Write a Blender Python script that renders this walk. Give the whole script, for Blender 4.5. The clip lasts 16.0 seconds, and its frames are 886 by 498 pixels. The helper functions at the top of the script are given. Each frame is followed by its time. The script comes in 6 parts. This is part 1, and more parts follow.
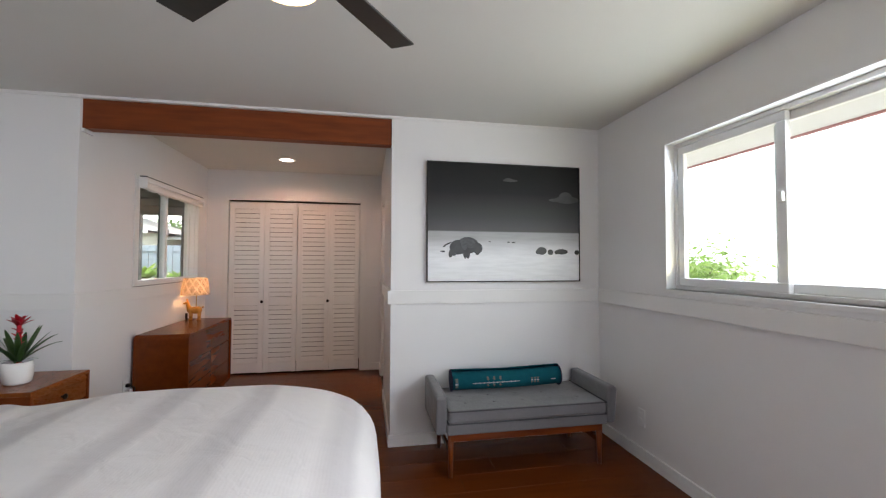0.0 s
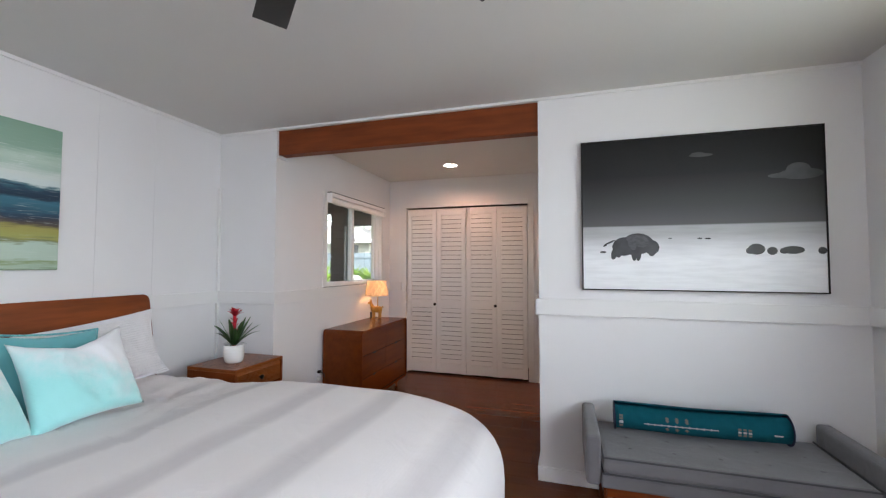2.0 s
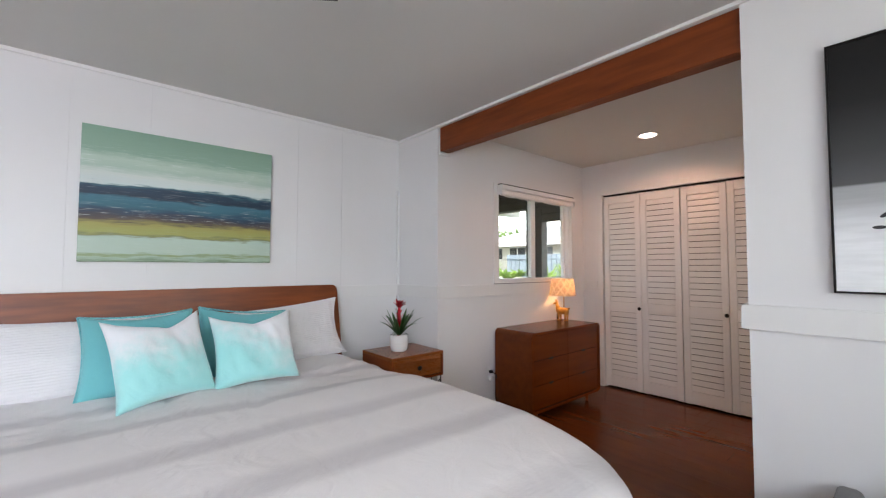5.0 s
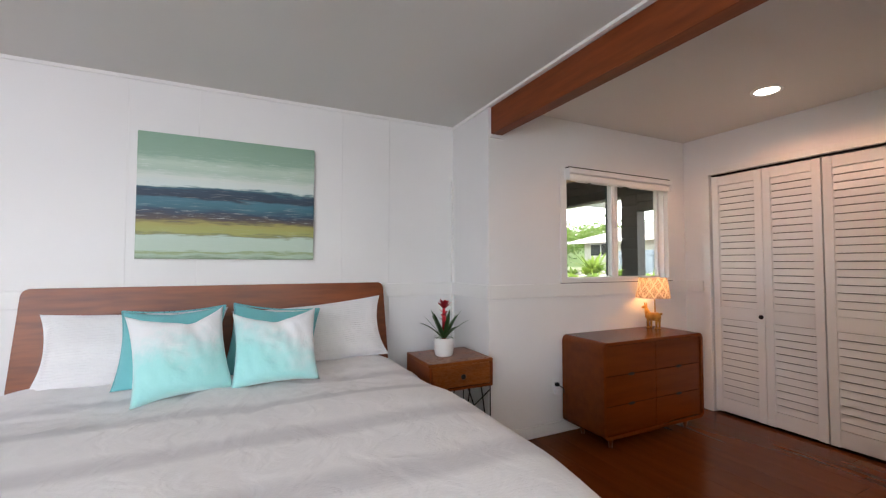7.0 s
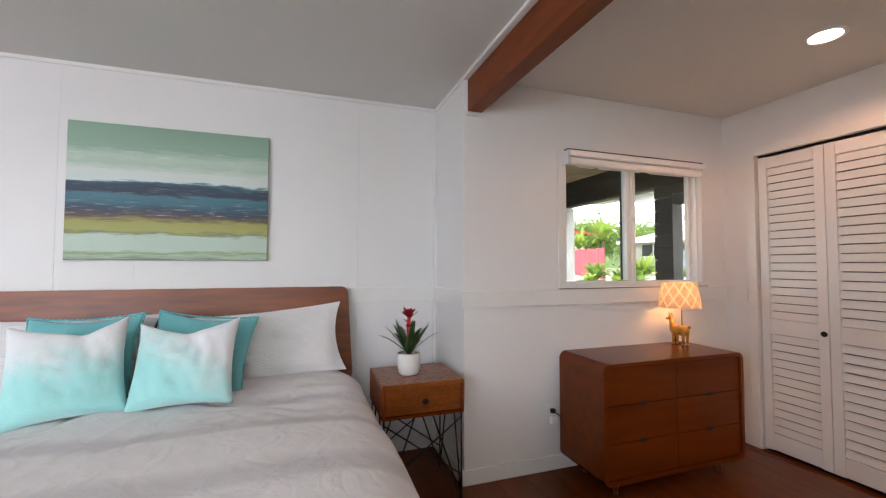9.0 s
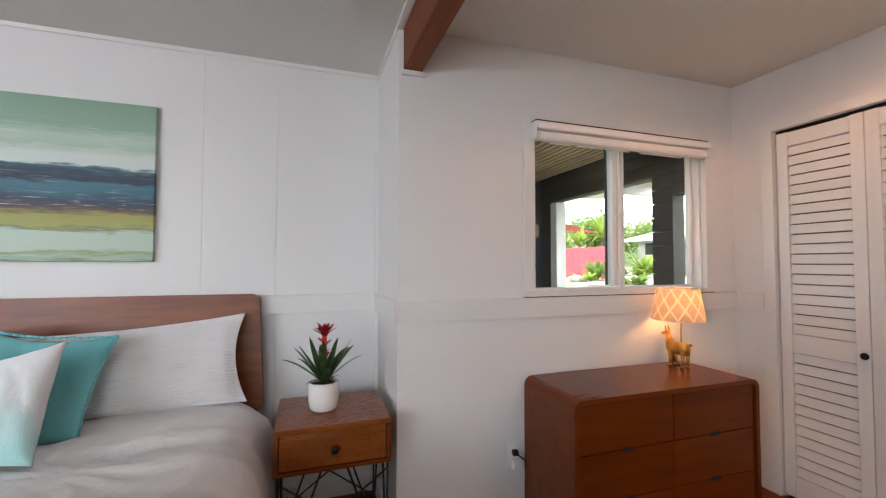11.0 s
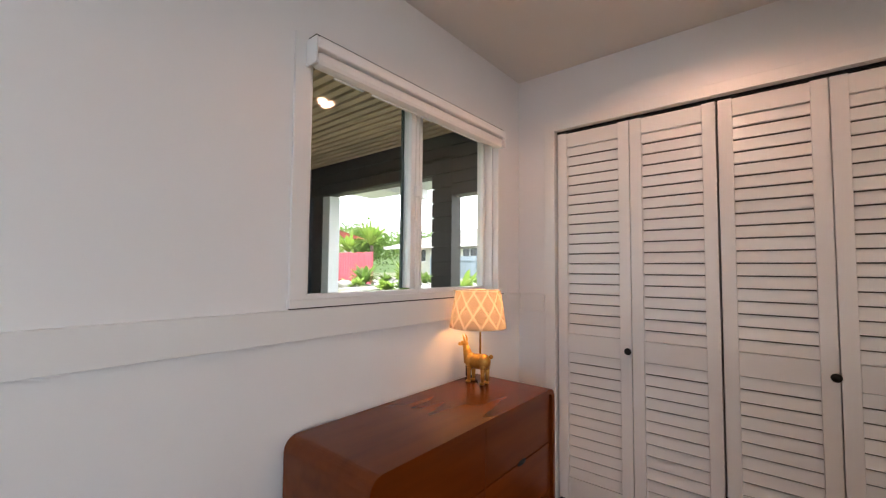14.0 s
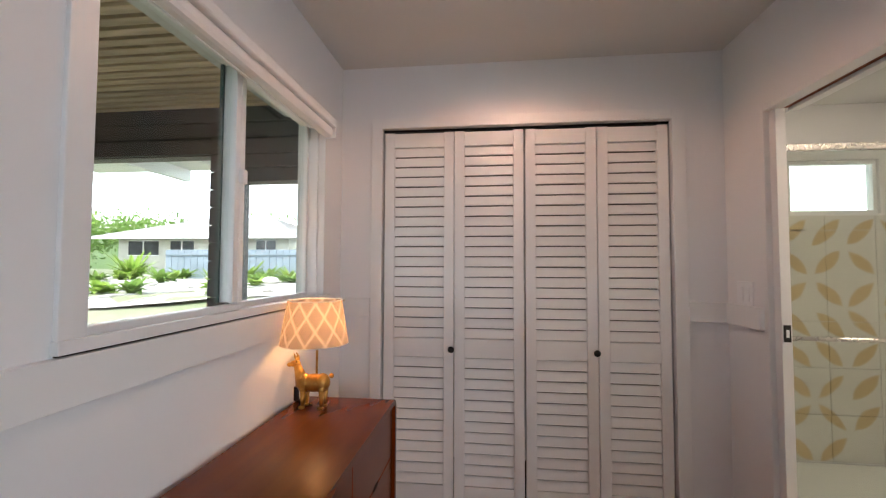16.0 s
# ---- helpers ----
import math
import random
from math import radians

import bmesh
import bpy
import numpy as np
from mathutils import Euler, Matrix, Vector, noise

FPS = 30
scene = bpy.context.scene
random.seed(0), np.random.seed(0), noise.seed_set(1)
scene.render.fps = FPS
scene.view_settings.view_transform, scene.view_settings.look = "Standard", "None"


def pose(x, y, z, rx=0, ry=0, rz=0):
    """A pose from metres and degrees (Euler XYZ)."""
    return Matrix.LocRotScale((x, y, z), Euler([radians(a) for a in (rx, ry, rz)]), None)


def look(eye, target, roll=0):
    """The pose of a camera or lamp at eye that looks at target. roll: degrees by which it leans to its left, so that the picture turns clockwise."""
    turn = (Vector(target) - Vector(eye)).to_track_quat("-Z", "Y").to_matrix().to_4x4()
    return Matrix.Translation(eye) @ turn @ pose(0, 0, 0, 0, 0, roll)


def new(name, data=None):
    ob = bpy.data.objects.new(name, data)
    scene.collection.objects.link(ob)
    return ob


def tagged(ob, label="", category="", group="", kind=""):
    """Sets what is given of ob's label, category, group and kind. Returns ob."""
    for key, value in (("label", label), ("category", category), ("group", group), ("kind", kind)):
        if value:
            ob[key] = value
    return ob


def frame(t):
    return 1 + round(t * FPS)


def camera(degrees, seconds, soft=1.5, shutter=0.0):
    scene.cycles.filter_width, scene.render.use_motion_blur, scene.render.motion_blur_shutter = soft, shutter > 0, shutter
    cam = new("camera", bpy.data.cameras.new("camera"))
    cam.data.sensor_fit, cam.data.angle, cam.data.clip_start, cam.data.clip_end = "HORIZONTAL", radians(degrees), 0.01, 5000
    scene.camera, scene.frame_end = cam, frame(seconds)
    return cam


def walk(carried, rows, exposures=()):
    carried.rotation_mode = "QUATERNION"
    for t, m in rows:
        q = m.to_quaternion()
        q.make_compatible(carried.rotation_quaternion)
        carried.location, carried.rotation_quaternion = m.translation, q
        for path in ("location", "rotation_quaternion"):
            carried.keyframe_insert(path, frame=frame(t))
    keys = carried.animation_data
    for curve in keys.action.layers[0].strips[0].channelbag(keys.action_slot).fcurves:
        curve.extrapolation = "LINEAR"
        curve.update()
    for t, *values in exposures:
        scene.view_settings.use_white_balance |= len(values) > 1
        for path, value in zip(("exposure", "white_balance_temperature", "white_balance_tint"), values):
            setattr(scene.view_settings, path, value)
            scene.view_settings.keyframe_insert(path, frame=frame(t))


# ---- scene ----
cam = camera(95.0, 16.0, soft=1.25)

PATH = [
    (0, (0.016, 1.482, 1.329), (0.385, 3.447, 1.392), 0.2),
    (0.5, (0.101, 1.573, 1.34), (0.236, 3.567, 1.418), 0.1),
    (1, (0.201, 1.661, 1.344), (0.105, 3.658, 1.423), 0.1),
    (1.5, (0.31, 1.732, 1.339), (-0.039, 3.7, 1.417), -0.0),
    (2, (0.355, 1.822, 1.322), (-0.225, 3.735, 1.405), 0.1),
    (2.5, (0.407, 1.923, 1.332), (-0.379, 3.76, 1.416), -0.0),
    (3, (0.509, 2.042, 1.32), (-0.46, 3.789, 1.406), -0.1),
    (3.5, (0.611, 2.119, 1.286), (-0.538, 3.753, 1.373), -0.0),
    (4, (0.662, 2.196, 1.263), (-0.651, 3.702, 1.35), 0.1),
    (4.5, (0.66, 2.325, 1.271), (-0.764, 3.727, 1.359), 0.0),
    (5, (0.651, 2.418, 1.269), (-0.87, 3.714, 1.358), 0.1),
    (7.5, (0.599, 3.109, 1.269), (-1.237, 3.898, 1.348), 0.0),
    (8, (0.565, 3.278, 1.263), (-1.293, 4.012, 1.35), -0.0),
    (8.5, (0.512, 3.428, 1.271), (-1.369, 4.102, 1.347), 0.1),
    (9, (0.415, 3.564, 1.274), (-1.475, 4.213, 1.351), 0.1),
    (11.5, (-0.079, 4.183, 1.294), (-1.975, 4.816, 1.363), 0.1),
    (12, (-0.179, 4.281, 1.264), (-2.035, 5.022, 1.348), 0.2),
    (12.5, (-0.309, 4.329, 1.269), (-2.088, 5.24, 1.351), 0.3),
    (13, (-0.443, 4.364, 1.238), (-2.076, 5.514, 1.327), 0.6),
    (13.5, (-0.542, 4.41, 1.245), (-2.016, 5.759, 1.338), 0.5),
    (14, (-0.607, 4.422, 1.249), (-1.878, 5.963, 1.353), 0.5),
    (14.5, (-0.727, 4.415, 1.22), (-1.756, 6.126, 1.331), 0.6),
    (15, (-0.847, 4.408, 1.225), (-1.586, 6.264, 1.326), 0.5),
    (15.5, (-0.936, 4.436, 1.247), (-1.407, 6.377, 1.343), 0.3),
    (16, (-0.996, 4.426, 1.294), (-1.218, 6.411, 1.378), 0.2),
]
walk(cam, [(t, look(eye, target, roll)) for t, eye, target, roll in PATH], exposures=((0.0, 0.96, 6700, 13), (2.0, 1.12, 6450, 13), (3.5, 1.09, 6400, 13), (5.0, 1.06, 6600, 14), (8.5, 1.10, 6800, 15), (11.5, 1.14, 6700, 14), (13.0, 1.07, 6600, 13), (14.5, 1.05, 6500, 13), (16.0, 1.03, 6250, 11)))

# ---- world, sun, large lights, exposure ----
world = bpy.data.worlds.new("world")
scene.world = world
world.use_nodes = True
wt = world.node_tree
sky = wt.nodes.new("ShaderNodeTexSky")
sky.sky_type = "NISHITA"
sky.sun_disc = False
sky.sun_elevation, sky.sun_rotation = radians(62), radians(212)
sky.air_density, sky.dust_density = 1.0, 2.0
wt.nodes["Background"].inputs["Strength"].default_value = 0.15
wt.links.new(sky.outputs[0], wt.nodes["Background"].inputs["Color"])


def lamp(name, kind, place, energy, color, **more):
    data = bpy.data.lights.new(name, kind)
    data.energy, data.color = energy, color
    ob = new(name, data)
    ob.matrix_world = place
    if kind == "AREA":
        data.shape = "RECTANGLE"
        data.size, data.size_y = more["size"]
    if kind == "SUN":
        data.angle = more["angle"]
    if kind in ("POINT", "SPOT"):
        data.shadow_soft_size = more["radius"]
    if kind == "SPOT":
        data.spot_size, data.spot_blend = more["cone"], 0.32
    return ob


lamp("sun", "SUN", look((-10, -12, 24), (-10 + 4.0, -12 + 6.4, 24 - 14)), 5.0, (1.0, 0.95, 0.87), angle=radians(0.5))
lamp("sky_light_east_window", "AREA", look((2.0, 3.05, 1.62), (0, 2.95, 1.2)), 7.5, (0.70, 0.84, 1.0), size=(1.3, 0.86))
lamp("sky_light_second_window", "AREA", look((1.94, 0.55, 1.48), (-0.2, 0.45, 0.55)), 34.0, (0.645, 0.755, 1.0), size=(2.2, 1.1))
lamp("lawn_light_second_window", "AREA", look((1.92, 0.55, 1.1), (0.5, 0.9, 1.95)), 7.0, (1.0, 0.93, 0.55), size=(2.5, 0.5))
lamp("lawn_light_east_window", "AREA", look((2.0, 3.05, 1.4), (0.9, 3.0, 2.1)), 2.6, (1.0, 0.93, 0.52), size=(1.3, 0.4))
lamp("downlight_glow", "SPOT", look((-0.822, 5.972, 2.385), (-0.822, 5.972, 0)), 9.4, (1.0, 0.535, 0.345), radius=0.06, cone=radians(160))
lamp("table_lamp_bulb", "POINT", pose(-1.674, 5.992, 1.080), 2.6, (1.0, 0.47, 0.15), radius=0.03)


# ---- materials ----
def mat(name, color, rough=0.5, metal=0.0, spot=None, scale=8.0, amount=0.5, grain=None, bump=0.0, bump_scale=60.0, stretch=(1, 1, 1), vary=0.0, spec=0.5, swing=0.07):
    """A surface of two tones mixed by broad noise and fine grain, with fine relief."""
    m = bpy.data.materials.new(name)
    m.use_nodes = True
    nt = m.node_tree
    n, l = nt.nodes, nt.links
    b = n["Principled BSDF"]
    b.inputs["Roughness"].default_value = rough
    b.inputs["Metallic"].default_value = metal
    b.inputs["Specular IOR Level"].default_value = spec
    tc = n.new("ShaderNodeTexCoord")
    mp = n.new("ShaderNodeMapping")
    mp.inputs["Scale"].default_value = stretch
    l.new(tc.outputs["Object"], mp.inputs["Vector"])
    nz = n.new("ShaderNodeTexNoise")
    nz.inputs["Scale"].default_value, nz.inputs["Detail"].default_value = scale, 5.0
    l.new(mp.outputs[0], nz.inputs["Vector"])
    mix = n.new("ShaderNodeMix")
    mix.data_type = "RGBA"
    two = spot or [c * 0.86 for c in color]
    mix.inputs["A"].default_value, mix.inputs["B"].default_value = (*color, 1), (*two, 1)
    ramp = n.new("ShaderNodeMapRange")
    ramp.inputs["From Min"].default_value, ramp.inputs["From Max"].default_value = 0.35, 0.7
    ramp.inputs["To Max"].default_value = amount
    l.new(nz.outputs["Fac"], ramp.inputs["Value"])
    l.new(ramp.outputs[0], mix.inputs["Factor"])
    out = mix.outputs["Result"]
    fine = n.new("ShaderNodeTexNoise")
    fine.inputs["Scale"].default_value, fine.inputs["Detail"].default_value = bump_scale, 4.0
    l.new(mp.outputs[0], fine.inputs["Vector"])
    if vary:
        info = n.new("ShaderNodeObjectInfo")
        hsv = n.new("ShaderNodeHueSaturation")
        mr = n.new("ShaderNodeMapRange")
        mr.inputs["To Min"].default_value, mr.inputs["To Max"].default_value = 1 - vary, 1 + vary
        l.new(info.outputs["Random"], mr.inputs["Value"])
        l.new(mr.outputs[0], hsv.inputs["Value"])
        l.new(out, hsv.inputs["Color"])
        out = hsv.outputs[0]
    l.new(out, b.inputs["Base Color"])
    rr = n.new("ShaderNodeMapRange")
    rr.inputs["To Min"].default_value, rr.inputs["To Max"].default_value = max(0.03, rough - swing), min(1, rough + swing)
    l.new(fine.outputs["Fac"], rr.inputs["Value"])
    l.new(rr.outputs[0], b.inputs["Roughness"])
    if bump:
        bp = n.new("ShaderNodeBump")
        bp.inputs["Strength"].default_value, bp.inputs["Distance"].default_value = bump, 0.002
        l.new(fine.outputs["Fac"], bp.inputs["Height"])
        l.new(bp.outputs[0], b.inputs["Normal"])
    return m


def glow(name, color, strength):
    m = bpy.data.materials.new(name)
    m.use_nodes = True
    b = m.node_tree.nodes["Principled BSDF"]
    b.inputs["Base Color"].default_value = (*color, 1)
    b.inputs["Emission Color"].default_value = (*color, 1)
    b.inputs["Emission Strength"].default_value = strength
    return m


def glass(name, tint=(1, 1, 1), rough=0.0):
    m = bpy.data.materials.new(name)
    m.use_nodes = True
    n, l = m.node_tree.nodes, m.node_tree.links
    tr = n.new("ShaderNodeBsdfTransparent")
    tr.inputs["Color"].default_value = (*tint, 1)
    gl = n.new("ShaderNodeBsdfGlossy")
    gl.inputs["Roughness"].default_value = rough
    lw = n.new("ShaderNodeLayerWeight")
    pw = n.new("ShaderNodeMath")
    pw.operation = "POWER"
    pw.inputs[1].default_value = 4.0
    fr = n.new("ShaderNodeMapRange")
    fr.inputs["To Min"].default_value, fr.inputs["To Max"].default_value = 0.03, 0.6
    l.new(lw.outputs["Facing"], pw.inputs[0])
    l.new(pw.outputs[0], fr.inputs["Value"])
    mx = n.new("ShaderNodeMixShader")
    l.new(fr.outputs[0], mx.inputs["Fac"])
    l.new(tr.outputs[0], mx.inputs[1])
    l.new(gl.outputs[0], mx.inputs[2])
    l.new(mx.outputs[0], n["Material Output"].inputs["Surface"])
    return m


wall_paint = mat("wall_paint", (0.80, 0.79, 0.785), 0.55, scale=1.3, amount=0.25, bump=0.05, bump_scale=180)
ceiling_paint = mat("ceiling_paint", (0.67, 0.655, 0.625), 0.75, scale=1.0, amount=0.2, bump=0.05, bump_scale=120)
trim_paint = mat("trim_paint", (0.80, 0.79, 0.775), 0.38, scale=2.0, amount=0.2, bump=0.03, bump_scale=90)
door_paint = mat("door_paint", (0.80, 0.785, 0.77), 0.36, scale=3.0, amount=0.2, bump=0.04, bump_scale=90, vary=0.02)
vinyl = mat("vinyl", (0.82, 0.82, 0.82), 0.3, scale=4, amount=0.15)
floor_wood = mat("floor_wood", (0.128, 0.029, 0.0050), 0.22, spot=(0.086, 0.018, 0.003), scale=1.6, amount=0.6, bump=0.006, bump_scale=24, stretch=(1, 9, 9), vary=0.05, swing=0.03, spec=0.22)
beam_wood = mat("beam_wood", (0.225, 0.050, 0.011), 0.5, spot=(0.13, 0.027, 0.006), scale=3, amount=0.8, bump=0.25, bump_scale=40, stretch=(1, 9, 9), spec=0.3)
wood_y = mat("walnut_wood_y", (0.150, 0.0300, 0.0038), 0.26, spot=(0.080, 0.0150, 0.0020), scale=1.8, amount=0.6, swing=0.008, bump=0.0, bump_scale=40, stretch=(9, 1, 9), vary=0.10, spec=0.24)
wood_x = mat("walnut_wood_x", (0.205, 0.044, 0.0080), 0.30, spot=(0.105, 0.019, 0.0034), scale=3, amount=0.85, bump=0.08, bump_scale=40, stretch=(1, 9, 9), spec=0.24)
wood_z = mat("walnut_wood_z", (0.205, 0.044, 0.0080), 0.32, spot=(0.105, 0.019, 0.0034), scale=3, amount=0.85, bump=0.08, bump_scale=40, stretch=(9, 9, 1), spec=0.24)
light_walnut = mat("light_walnut_wood", (0.26, 0.072, 0.014), 0.28, spot=(0.165, 0.042, 0.008), scale=2.6, amount=0.85, bump=0.05, bump_scale=40, stretch=(9, 1, 9), spec=0.35)
headboard_wood = mat("headboard_wood", (0.25, 0.062, 0.014), 0.38, spot=(0.13, 0.027, 0.006), scale=3, amount=0.85, bump=0.1, bump_scale=40, stretch=(9, 1, 9), spec=0.4)
black_metal = mat("black_metal", (0.015, 0.013, 0.012), 0.42, 0.6, scale=20)
dark_gap = mat("dark_gap", (0.025, 0.02, 0.017), 0.9, scale=10, spec=0.1)
pane_glass = glass("pane_glass", (0.96, 0.98, 0.97))


# ---- building helpers ----
def part(name, bm, material, parent=None, label="", smooth=False):
    me = bpy.data.meshes.new(name)
    bm.normal_update()
    bm.to_mesh(me)
    bm.free()
    for m in (material if isinstance(material, (list, tuple)) else [material]):
        me.materials.append(m)
    if smooth:
        me.shade_smooth()
    ob = new(name, me)
    if parent is not None:
        ob.parent = parent
    if label:
        ob["label"] = label
    return ob


def box(bm, lo, hi, bevel=0.0, m=None, segments=2):
    """A box between two corners, its edges rounded by bevel."""
    size = [b - a for a, b in zip(lo, hi)]
    made = bmesh.ops.create_cube(bm, size=1.0)
    vs = made["verts"]
    for v in vs:
        v.co = Vector((lo[i] + (v.co[i] + 0.5) * size[i] for i in range(3)))
    if bevel:
        es = list({e for v in vs for e in v.link_edges})
        r = bmesh.ops.bevel(bm, geom=es, offset=bevel, segments=segments, affect="EDGES", profile=0.5)
        vs = list({v for f in r["faces"] for v in f.verts} | {v for v in vs if v.is_valid})
    if m is not None:
        bmesh.ops.transform(bm, matrix=m, verts=vs)
    return vs


def boxes(*items, bevel=0.0):
    bm = bmesh.new()
    for lo, hi in items:
        box(bm, lo, hi, bevel)
    return bm


def rod(bm, a, b, r0, r1=None, n=12, caps=True):
    a, b = Vector(a), Vector(b)
    d = b - a
    m = Matrix.Translation((a + b) / 2) @ d.to_track_quat("Z", "Y").to_matrix().to_4x4()
    return bmesh.ops.create_cone(bm, cap_ends=caps, segments=n, radius1=r0, radius2=r0 if r1 is None else r1, depth=d.length, matrix=m)["verts"]


def turned(bm, profile, n=32, m=None):
    """A turned solid from (radius, height) pairs."""
    rings = []
    for r, z in profile:
        rings.append([bm.verts.new((r * math.cos(2 * math.pi * i / n), r * math.sin(2 * math.pi * i / n), z)) for i in range(n)])
    for a, b in zip(rings, rings[1:]):
        for i in range(n):
            bm.faces.new((a[i], a[(i + 1) % n], b[(i + 1) % n], b[i]))
    for ring, flip in ((rings[0], True), (rings[-1], False)):
        if profile[0 if flip else -1][0] > 1e-4:
            bm.faces.new(ring[::-1] if flip else ring)
    if m is not None:
        bmesh.ops.transform(bm, matrix=m, verts=[v for ring in rings for v in ring])


def structure(name, bm, material, label, category, parent=None):
    return tagged(part(name, bm, material, parent), label, category, kind="structure")


def thing(name, m, label, category, group=""):
    ob = new(name)
    ob.empty_display_size = 0.1
    ob.matrix_world = m
    return tagged(ob, label, category, group)


# ---- setting ----
W, E, N, S = -2.36, 1.85, 4.46, -0.95          # bedroom: headboard wall, window wall, alcove side, garden side
AW, AE, AN = -1.81, 0.19, 6.60                  # alcove: window wall, bathroom wall, closet wall
H = 2.40
T = 0.14

floor = structure("floor", boxes(((W - T, S - T, -0.12), (E + T, 7.6, -0.006))), dark_gap, "dark subfloor under brown wooden planks", "floor")
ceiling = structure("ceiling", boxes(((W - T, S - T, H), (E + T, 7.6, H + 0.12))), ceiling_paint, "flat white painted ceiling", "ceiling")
wall_west = structure("wall_west", boxes(((W - T, S - T, -0.1), (W - 0.008, N, H)), ((W - T, N, -0.1), (AW, N + T, H))), wall_paint, "white painted panelled wall behind the bed", "wall")
WY0, WY1, WZ0, WZ1 = 5.165, 6.36, 1.128, 2.02   # alcove window opening
structure("wall_alcove_west", boxes(((AW - T, N + T, -0.1), (AW, WY0, H)), ((AW - T, WY1, -0.1), (AW, AN + 0.75, H)),
                                   ((AW - T, WY0, -0.1), (AW, WY1, WZ0)), ((AW - T, WY0, WZ1), (AW, WY1, H))), wall_paint, "white painted alcove wall with a window", "wall")
CX0, CX1, CZ = -1.575, -0.065, 2.05
structure("wall_north", boxes(((AW, AN, -0.1), (CX0, AN + 0.1, H)), ((CX1, AN, -0.1), (AE, AN + 0.1, H)), ((CX0, AN, CZ), (CX1, AN + 0.1, H)),
                             ((AW, AN + 0.65, -0.1), (AE, AN + 0.75, H))), wall_paint, "white painted wall round the closet", "wall")
BY0, BY1, BZ = 5.55, 6.32, 1.985
structure("wall_alcove_east", boxes(((AE, N + T, -0.1), (AE + T, BY0, H)), ((AE, BY1, -0.1), (AE + 0.062, AN + 0.75, H)), ((AE + 0.062, BY1 + 0.08, -0.1), (AE + T, AN + 0.75, H)), ((AE, BY0, BZ), (AE + 0.062, BY1, H)), ((AE + 0.062, BY0, BZ), (AE + T, BY1 + 0.08, H))), wall_paint, "white painted wall with the bathroom doorway", "wall")
structure("wall_stub", boxes(((AE, N, -0.1), (E + T, N + T, H))), wall_paint, "white painted wall behind the bench", "wall")
EY0, EY1, EZ0, EZ1 = 2.36, 3.712, 1.165, 2.066
GY0, GY1, GZ0, GZ1 = -0.72, 1.85, 0.86, 2.10      # second window opening behind the walk's start
structure("wall_east", boxes(((E, S - T, -0.1), (E + T, GY0, H)), ((E, GY1, -0.1), (E + T, EY0, H)), ((E, GY0, -0.1), (E + T, GY1, GZ0)), ((E, GY0, GZ1), (E + T, GY1, H)), ((E, EY1, -0.1), (E + T, N, H)), ((E, EY0, -0.1), (E + T, EY1, EZ0)), ((E, EY0, EZ1), (E + T, EY1, H))), wall_paint, "white painted wall with a wide window", "wall")
structure("wall_south", boxes(((W, S - T, -0.1), (E, S, H))), wall_paint, "plain white painted wall", "wall")

beam = structure("beam", boxes(((AW, N + 0.022, 2.192), (AE, N + 0.112, 2.385)), bevel=0.004), beam_wood, "exposed reddish brown wooden beam across the alcove", "beam")

# beam rests, crown strips, rails, baseboards
def strip(name, lo, hi, label, category, material=None, bevel=0.0018):
    return structure(name, boxes((lo, hi), bevel=bevel), material or trim_paint, label, category)


R0, R1, RP = 1.02, 1.118, 0.022                  # chair rail: foot, top, proud by
B1, BP = 0.085, 0.014                            # baseboard
for name, lo, hi in (
    ("west", (W, S, R0), (W + RP, N, R1)), ("jog", (W + RP, N - RP, R0), (AW + RP, N, R1)), ("alcove_west", (AW, N, R0), (AW + RP, AN, R1)),
    ("north_1", (AW + RP, AN - RP, R0), (CX0 - 0.06, AN, R1)), ("north_2", (CX1 + 0.066, AN - RP, R0), (AE, AN, R1)),
    ("alcove_east_1", (AE - RP, BY1 + 0.012, R0), (AE, AN - RP, R1)), ("alcove_east_2", (AE - RP, N, R0), (AE, BY0 - 0.012, R1)),
    ("stub", (AE - RP, N - RP, R0), (E - RP, N, R1)), ("east", (E - RP, S, R0), (E, N, R1))):
    strip("chair_rail_" + name, lo, hi, "flat white painted wooden chair rail", "chair rail")
for name, lo, hi in (
    ("west", (W, S, 0), (W + BP, N, B1)), ("jog", (W + BP, N - BP, 0), (AW + BP, N, B1)), ("alcove_west", (AW, N, 0), (AW + BP, AN, B1)),
    ("north_1", (AW + BP, AN - BP, 0), (CX0 - 0.06, AN, B1)), ("north_2", (CX1 + 0.066, AN - BP, 0), (AE, AN, B1)),
    ("alcove_east_1", (AE - BP, BY1 + 0.012, 0), (AE, AN - BP, B1)), ("alcove_east_2", (AE - BP, N, 0), (AE, BY0 - 0.012, B1)),
    ("stub", (AE - BP, N - BP, 0), (E - BP, N, B1)), ("east", (E - BP, S, 0), (E, N, B1))):
    strip("baseboard_" + name, lo, hi, "white painted wooden baseboard", "baseboard")
for name, lo, hi in (
    ("west", (W, S, H - 0.022), (W + 0.012, N, H)), ("jog", (W + 0.012, N - 0.012, H - 0.022), (AW, N, H)),
    ("stub", (AW, N - 0.012, H - 0.018), (E, N + 0.02, H))):
    strip("trim_ceiling_" + name, lo, hi, "thin white strip along the ceiling", "trim")
strip("trim_corner", (W, N - 0.022, 0), (W + 0.022, N, 1.95), "thin white strip in the wall corner", "trim")
strip("trim_beam_end", (AW - 0.001, N + 0.012, 2.165), (AW + 0.02, N + 0.12, 2.188), "small white block under the beam", "trim")

